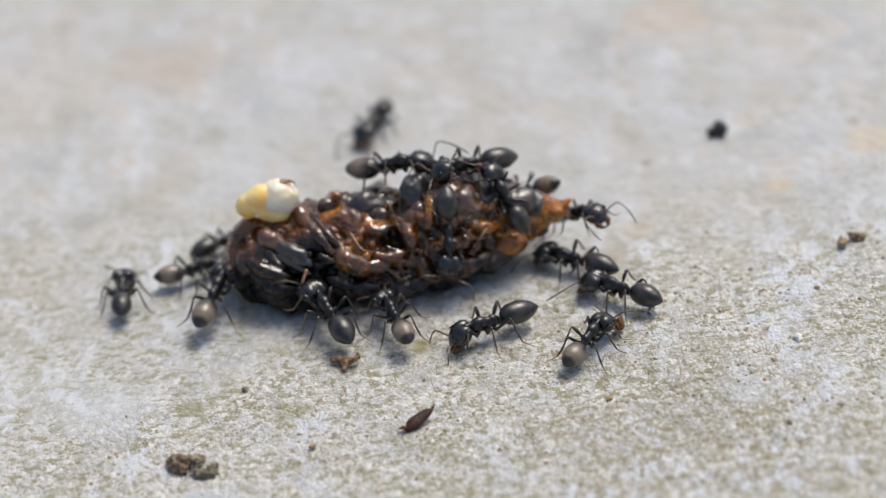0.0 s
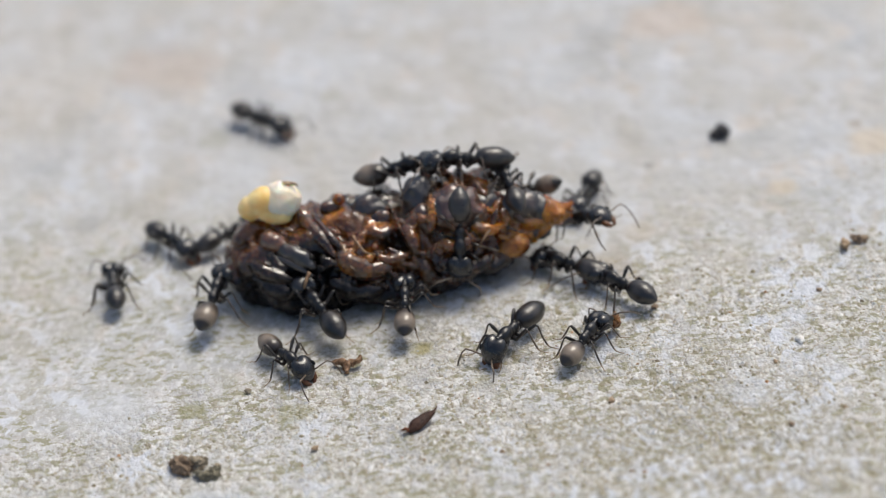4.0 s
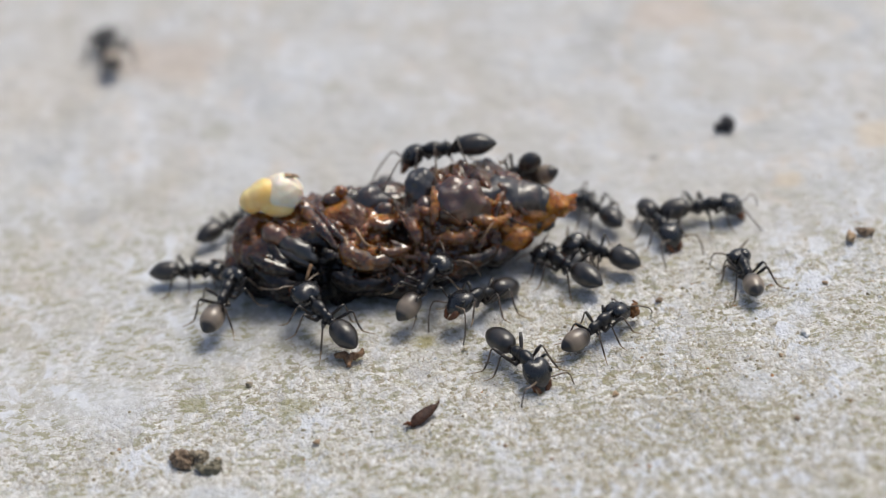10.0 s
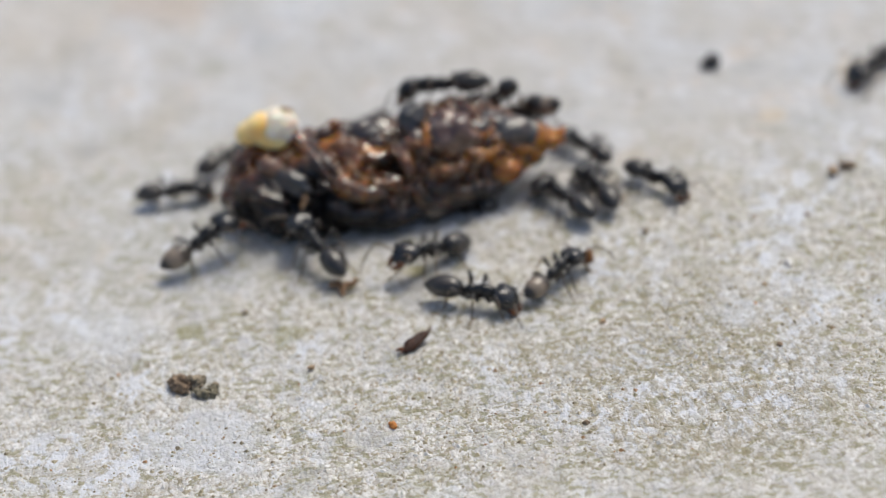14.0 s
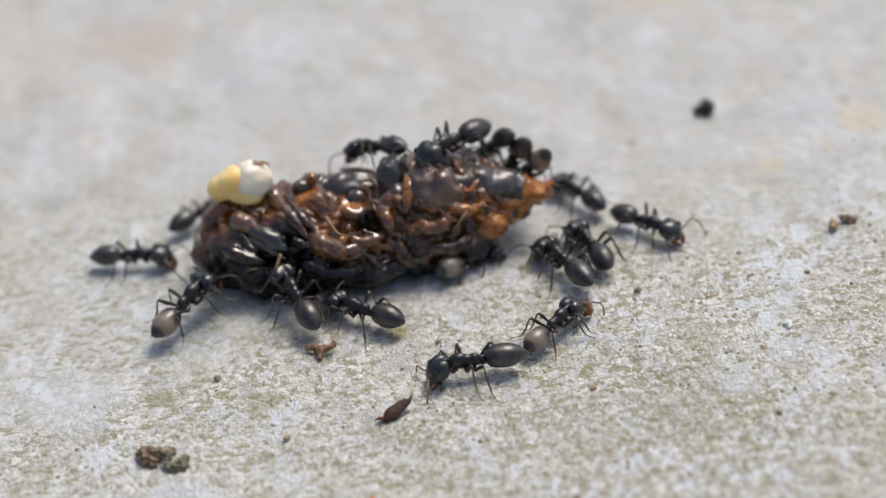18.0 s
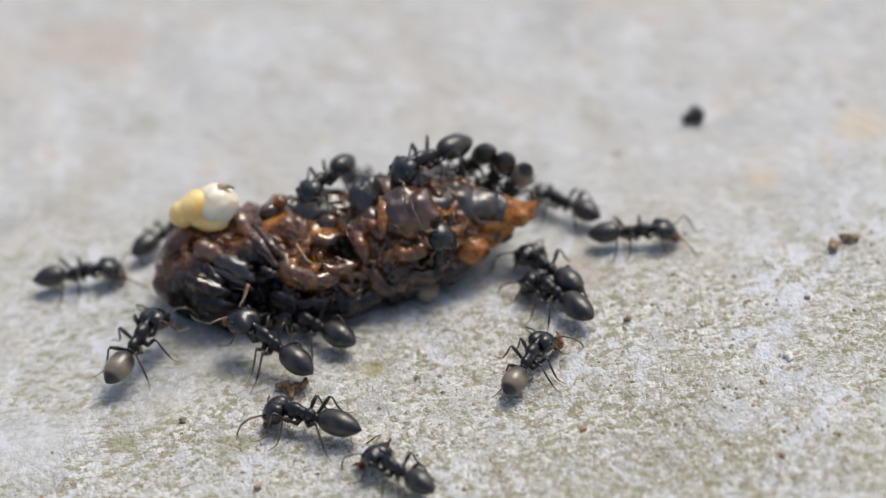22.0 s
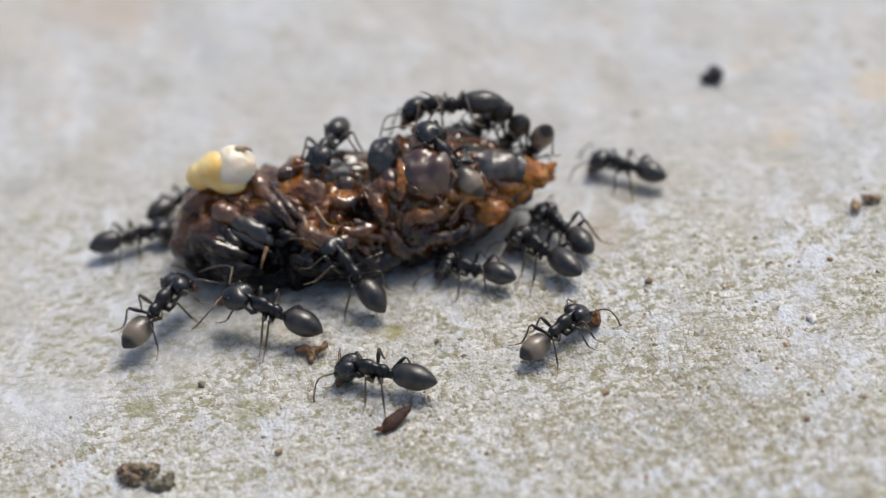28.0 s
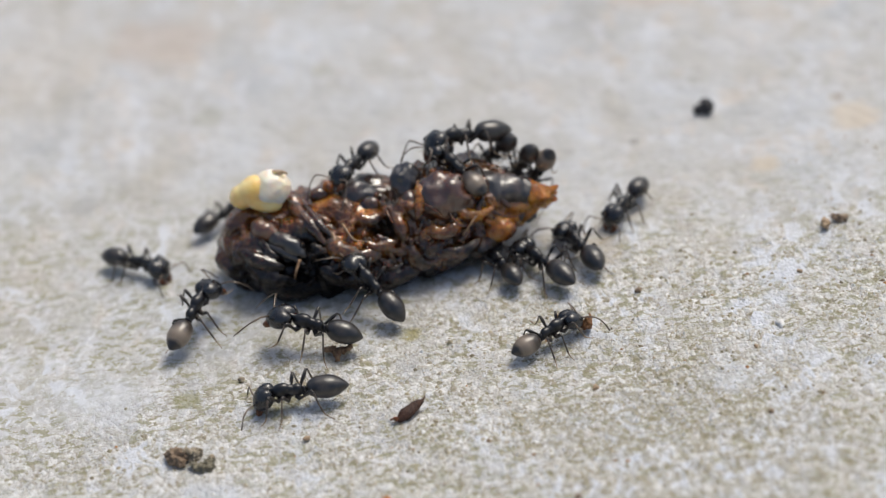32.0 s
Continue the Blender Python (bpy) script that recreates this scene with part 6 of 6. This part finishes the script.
    rows = [
            (0, at(5.30, -1.20, 1.05, 0, -22, -48)), (3, at(5.28, -1.30, 1.05, 0, -22, -46)), (3.5, at(5.26, -1.35, 1.05, 0, -22, -46)), 
            (5.5, at(5.30, -1.20, 1.05, 0, -20, -38)), (6, at(5.32, -1.30, 1.05, 0, -18, -30)), (6.33333, at(5.48, -0.95, 0.92, 7, 4, 50)), 
            (6.66667, at(5.54, -0.39, 0.71, 7, -6, 94)), (7, at(5.60, 0.18, 0.49, 0, -13, 139)), (8, at(5.61, 0.28, 0.49, 0, -12, 133)), 
            (9, at(5.73, 1.05, 0.00, 0, -1, 126)), (10, at(5.68, 0.45, 0.00, 0, -1, 122)), (10.5, at(5.98, -0.56, 0.00, 0, -1, 130)), 
            (11, at(6.71, -1.86, 0.00, 0, 0, 138)), (11.125, at(6.90, -1.92, 0.00, 0, 0, -179)), (11.25, at(7.09, -1.98, 0.00, 0, 0, -136)), 
            (11.375, at(7.29, -2.05, 0.00, 0, 0, -94)), (11.5, at(7.48, -2.11, 0.00, 0, 0, -51)), (12, at(7.63, -2.78, 0.00, 0, 0, -61)), 
            (13, at(7.97, -2.70, 0.00, 0, 0, -48)), (14, at(8.12, -2.56, 0.00, 0, 0, -45)), (15, at(8.18, -2.41, 0.00, 0, 0, -48)), 
            (15.5, at(8.22, -2.28, 0.00, 0, 0, -46)), (17.5, at(8.18, -2.14, 0.00, 0, 0, -50)), (18, at(8.11, -1.90, 0.00, 0, 0, -42)), 
            (19, at(8.23, -1.71, 0.00, 0, 0, -35)), (20, at(8.19, -1.61, 0.00, 0, 0, -30)), (21, at(8.20, -1.29, 0.00, 0, -1, 0)), 
            (22, at(8.15, -1.23, 0.00, 0, -1, -9)), (23, at(8.12, -1.20, 0.00, 0, -1, 3)), (24, at(8.31, -1.91, 0.00, 0, -1, -4)), 
            (25, at(8.69, 1.32, 0.00, 0, 0, -2)), (25.5, at(8.80, 1.61, 0.00, 0, 0, 16)), (25.8333, at(8.63, 1.63, 0.00, 0, -1, -25)), 
            (26.1667, at(8.47, 1.65, 0.00, 0, -1, -66)), (26.5, at(8.30, 1.68, 0.00, 0, -1, -107)), (27, at(7.81, 1.02, 0.00, 0, -1, -160)), 
            (27.5, at(7.33, 0.36, 0.00, 0, 0, 147)), (28, at(7.48, 0.56, 0.00, 0, 0, 143)), (29, at(7.47, 0.61, 0.00, 0, 0, 141)), 
            (30, at(7.45, 0.49, 0.00, 0, 0, 146)), (31, at(7.50, 0.38, 0.00, 0, 0, 151)), (32, at(7.53, -0.29, 0.00, 0, -1, -126)),
    ]
    walk(ants["tip_feeder"], rows)
    gait(ants["tip_feeder"], rows, 18)
    rows = [
            (0, at(1.12, 2.84, 0.00, 0, 0, 20)), (8.8, at(1.12, 2.84, 0.00, 0, 0, 20)), (9.2, at(5.12, 3.47, 0.00, 0, 0, -33)), 
            (9.5, at(6.47, 1.76, 0.00, 0, -1, -37)), (10, at(7.90, -0.93, 0.00, 0, 0, -71)), (10.25, at(8.35, -0.40, 0.00, 0, 0, -102)), 
            (10.5, at(8.80, 0.12, 0.00, 0, -1, -132)), (11, at(7.94, 0.78, 0.00, 0, 0, -173)), (11.5, at(6.36, 0.65, 0.00, 0, -1, -174)), 
            (12, at(5.63, -0.35, 0.00, 0, 0, -155)), (12.5, at(5.71, 0.09, 0.00, 0, -1, 174)), (13, at(5.80, 0.53, 0.00, 0, -1, 143)), 
            (14, at(5.67, 0.28, 0.00, 0, -1, 126)), (14.5, at(5.50, -0.08, 0.00, 0, -1, 172)), (15, at(5.32, -0.45, 0.00, 0, -1, -142)), 
            (15.5, at(5.50, -0.52, 0.00, 0, -1, -146)), (16.5, at(5.74, 0.10, 0.00, 0, -1, 176)), (17.5, at(5.98, 0.72, 0.00, 0, -1, 137)), 
            (18, at(5.87, 0.67, 0.00, 0, -1, 125)), (19, at(5.89, 0.60, 0.00, 0, -1, 135)), (20, at(5.92, 0.94, 0.00, 0, -1, 134)), 
            (21, at(6.27, 1.24, 0.00, 0, 0, 133)), (22, at(6.04, 1.05, 0.00, 0, -1, 135)), (23, at(6.62, 0.46, 0.00, 0, -1, 139)), 
            (23.3333, at(6.53, 0.11, 0.00, 0, -1, -179)), (23.6667, at(6.45, -0.25, 0.00, 0, 0, -137)), (24, at(6.36, -0.60, 0.00, 0, 0, -95)), 
            (25, at(5.89, -3.13, 0.00, 0, -1, -121)), (25.1667, at(5.96, -3.54, 0.00, 0, -1, -79)), (25.3333, at(6.02, -3.95, 0.00, 0, -1, -38)), 
            (25.5, at(6.09, -4.37, 0.00, 0, -1, 3)), (25.8333, at(5.19, -4.51, 0.00, 0, -1, 48)), (26.1667, at(4.28, -4.65, 0.00, 0, -1, 93)), 
            (26.5, at(3.38, -4.79, 0.00, 0, -1, 138)), (27.5, at(1.38, -4.73, 0.00, 0, 0, 149)), (28, at(1.65, -4.15, 0.00, 0, 0, 149)), 
            (29, at(1.67, -3.94, 0.00, 0, 0, 137)), (30, at(2.19, -4.18, 0.00, 0, 0, 138)), (31, at(2.48, -3.28, 0.00, 0, 0, 113)), 
            (32, at(2.41, -3.28, 0.00, 0, 0, 112)),
    ]
    walk(ants["right_newcomer"], rows)
    gait(ants["right_newcomer"], rows, 19)
    rows = [
            (0, at(4.73, -2.67, 0.00, 0, 0, 145)), (1, at(4.70, -2.66, 0.00, 0, 0, 141)), (2, at(4.79, -2.80, 0.00, 0, 0, 138)), 
            (3, at(4.93, -2.73, 0.00, 0, 0, 137)), (3.5, at(4.66, -2.66, 0.00, 0, 0, 142)), (5.5, at(4.25, -3.40, 0.00, 0, 0, 128)), 
            (6, at(4.25, -3.32, 0.00, 0, 0, 128)), (7, at(4.07, -3.40, 0.00, 0, 0, 131)), (8, at(4.04, -3.45, 0.00, 0, 0, 132)), 
            (9, at(4.01, -3.36, 0.00, 0, 0, 129)), (10, at(4.16, -3.31, 0.00, 0, 0, 128)), (11, at(4.26, -3.04, 0.00, 0, 0, 127)), 
            (12, at(4.27, -3.77, 0.00, 0, 0, 127)), (13, at(4.44, -3.22, 0.00, 0, 0, 124)), (14, at(4.52, -3.25, 0.00, 0, 0, 123)), 
            (15, at(4.50, -3.45, 0.00, 0, 0, 121)), (15.5, at(4.51, -3.23, 0.00, 0, 0, 122)), (17.5, at(4.83, -3.84, 0.00, 0, 0, 119)), 
            (18, at(4.86, -3.80, 0.00, 0, 0, 117)), (19, at(4.92, -3.88, 0.00, 0, 0, 120)), (20, at(5.05, -4.04, 0.00, 0, 0, 119)), 
            (21, at(5.14, -4.20, 0.00, 0, 0, 121)), (22, at(5.08, -4.24, 0.00, 0, 0, 123)), (23, at(4.95, -3.99, 0.00, 0, 0, 123)), 
            (24, at(4.38, -3.43, 0.00, 0, 0, 126)), (25, at(4.16, -3.84, 0.00, 0, 0, 129)), (25.5, at(3.97, -3.95, 0.00, 0, 0, 122)), 
            (27.5, at(3.99, -3.88, 0.00, 0, 0, 125)), (28, at(4.03, -3.68, 0.00, 0, 0, 124)), (29, at(4.07, -3.81, 0.00, 0, 0, 125)), 
            (30, at(4.00, -3.67, 0.00, 0, 0, 124)), (31, at(3.98, -3.57, 0.00, 0, 0, 123)), (32, at(3.94, -3.59, 0.00, 0, 0, 123)),
    ]
    walk(ants["right_lower"], rows)
    gait(ants["right_lower"], rows, 20)
    rows = [
            (0, at(6.27, -4.98, 0.00, 0, 0, 142)), (1, at(6.53, -4.82, 0.00, 0, 0, 130)), (2, at(6.51, -4.76, 0.00, 0, 0, 132)), 
            (3, at(6.41, -4.73, 0.00, 0, 0, 132)), (3.5, at(6.47, -4.76, 0.00, 0, 0, 131)), (5.5, at(4.95, -2.72, 0.00, 0, 0, 134)), 
            (6, at(5.03, -2.54, 0.00, 0, 0, 131)), (7, at(5.50, -2.33, 0.00, 0, 0, 145)), (8, at(5.86, -2.74, 0.00, 0, 0, 139)), 
            (9, at(5.55, -2.45, 0.00, 0, 0, 139)), (10, at(5.54, -2.69, 0.00, 0, 0, 140)), (11, at(4.56, -2.65, 0.00, 0, 0, 132)), 
            (12, at(4.87, -2.59, 0.00, 0, 0, 140)), (13, at(5.91, -2.76, 0.00, 0, 0, 108)), (14, at(5.86, -2.76, 0.00, 0, 0, 108)), 
            (15, at(5.99, -2.97, 0.00, 0, 0, 103)), (15.5, at(5.97, -2.97, 0.00, 0, 0, 111)), (17.5, at(5.88, -2.86, 0.00, 0, 0, 108)), 
            (18, at(5.95, -2.98, 0.00, 0, 0, 108)), (19, at(6.10, -3.01, 0.00, 0, 0, 112)), (20, at(5.69, -2.78, 0.00, 0, 0, 129)), 
            (21, at(5.11, -2.84, 0.00, 0, 0, 123)), (22, at(5.04, -2.85, 0.00, 0, 0, 123)), (23, at(5.50, -1.97, 0.00, 0, 0, 106)), 
            (24, at(5.13, -2.75, 0.00, 0, 0, 114)), (25, at(4.74, -2.52, 0.00, 0, 0, 115)), (25.5, at(4.67, -2.66, 0.00, 0, 0, 116)), 
            (27.5, at(4.58, -2.74, 0.00, 0, 0, 124)), (28, at(4.85, -2.59, 0.00, 0, 0, 117)), (29, at(5.10, -2.76, 0.00, 0, 0, 114)), 
            (30, at(5.19, -2.99, 0.00, 0, 0, 117)), (31, at(5.17, -2.91, 0.00, 0, 0, 118)), (32, at(5.45, -2.89, 0.00, 0, 0, 112)),
    ]
    walk(ants["right_upper"], rows)
    gait(ants["right_upper"], rows, 21)
    rows = [
            (0, at(25.07, 8.77, 0.00, 0, -1, 156)), (13.5, at(20.98, 5.47, 0.00, 0, -1, 179)), (14, at(17.66, 3.95, 0.00, 0, -1, -135)), 
            (14.25, at(16.80, 4.85, 0.00, 0, -1, -166)), (14.5, at(15.94, 5.76, 0.00, 0, 0, 163)), (15, at(10.83, 9.01, 0.00, 0, 0, 160)), 
            (15.5, at(5.72, 9.19, 0.00, 0, 0, 157)), (16.2, at(-3.36, 12.86, 0.00, 0, 0, 159)), (17, at(-17.78, 17.40, 0.00, 0, 0, 160)), 
            (17.4, at(-18.96, 20.24, 0.00, 0, 0, -147)), (17.8, at(-20.13, 23.08, 0.00, 0, 0, -94)), (18.2, at(-21.30, 25.92, 0.00, 0, 0, -41)), 
            (18.7, at(-17.13, 25.47, 0.00, 0, 0, -54)), (18.8, at(-15.62, 23.39, 0.00, 0, 0, -15)), (18.9, at(-14.12, 21.30, 0.00, 0, 0, 24)), 
            (19, at(-12.62, 19.22, 0.00, 0, -1, 62)), (19.1667, at(-11.52, 16.95, 0.00, 0, -1, 19)), (19.3333, at(-10.43, 14.68, 0.00, 0, 0, -25)), 
            (19.5, at(-9.33, 12.42, 0.00, 0, 0, -68)), (20, at(-6.25, 7.71, 0.00, 0, 0, -61)), (20.5, at(-5.24, 5.54, 0.00, 0, 0, -50)), 
            (21, at(-3.07, 5.71, 0.00, 0, -1, -51)), (22, at(-0.42, 3.75, 0.00, 0, -1, -36)), (23.5, at(3.74, 1.99, 0.00, 0, -1, -45)), 
            (24.3, at(5.71, 0.97, 0.00, 0, -1, -26)), (24.475, at(6.18, 0.69, 0.00, 0, -1, -70)), (24.65, at(6.65, 0.42, 0.00, 0, -1, -114)), 
            (24.825, at(7.12, 0.14, 0.00, 0, 0, -159)), (25, at(7.59, -0.14, 0.00, 0, 0, 157)), (25.5, at(7.15, 0.50, 0.00, 0, 0, 150)), 
            (26.3, at(1.72, 5.84, 0.00, 0, 0, 148)), (27, at(-3.66, 5.93, 0.00, 0, 0, 167)), (27.5, at(-9.15, 6.12, 0.00, 0, 0, 174)), 
            (28, at(-18.60, 8.22, 0.00, 0, 0, -172)), (29, at(-20.94, 6.81, 0.00, 0, 0, -163)), (32, at(-24.21, 8.61, 0.00, 0, 0, -163)),
    ]
    walk(ants["far_roamer"], rows)
    gait(ants["far_roamer"], rows, 22)
    rows = [
            (0, at(-4.90, -23.88, 0.00, 0, 0, 114)), (21, at(-3.91, -18.71, 0.00, 0, 0, 113)), (21.5, at(-2.76, -15.99, 0.00, 0, 0, 122)), 
            (22, at(-0.81, -12.28, 0.00, 0, 0, 130)), (22.25, at(1.07, -11.67, 0.00, 0, 0, 100)), (22.5, at(2.94, -11.06, 0.00, 0, 0, 70)), 
            (23, at(4.49, -10.00, 0.00, 0, 0, 56)), (23.5, at(7.17, -7.43, 0.00, 0, -1, 55)), (24, at(7.36, -6.48, 0.00, 0, 0, 96)), 
            (24.5, at(8.29, -4.39, 0.00, 0, 0, 99)), (25, at(8.11, -4.62, 0.00, 0, 0, 105)), (25.5, at(8.59, -2.71, 0.00, 0, 0, 104)), 
            (25.8333, at(9.09, -2.82, 0.00, 0, 0, 59)), (26.1667, at(9.59, -2.94, 0.00, 0, -1, 14)), (26.5, at(10.09, -3.06, 0.00, 0, -1, -32)), 
            (27.5, at(13.10, -4.58, 0.00, 0, 0, -54)), (28, at(18.01, -7.00, 0.00, 0, 0, -54)), (29, at(18.72, -8.45, 0.00, 0, -1, -47)), 
            (32, at(20.83, -8.74, 0.00, 0, 0, -47)),
    ]
    walk(ants["low_visitor"], rows)
    gait(ants["low_visitor"], rows, 23)


motions()
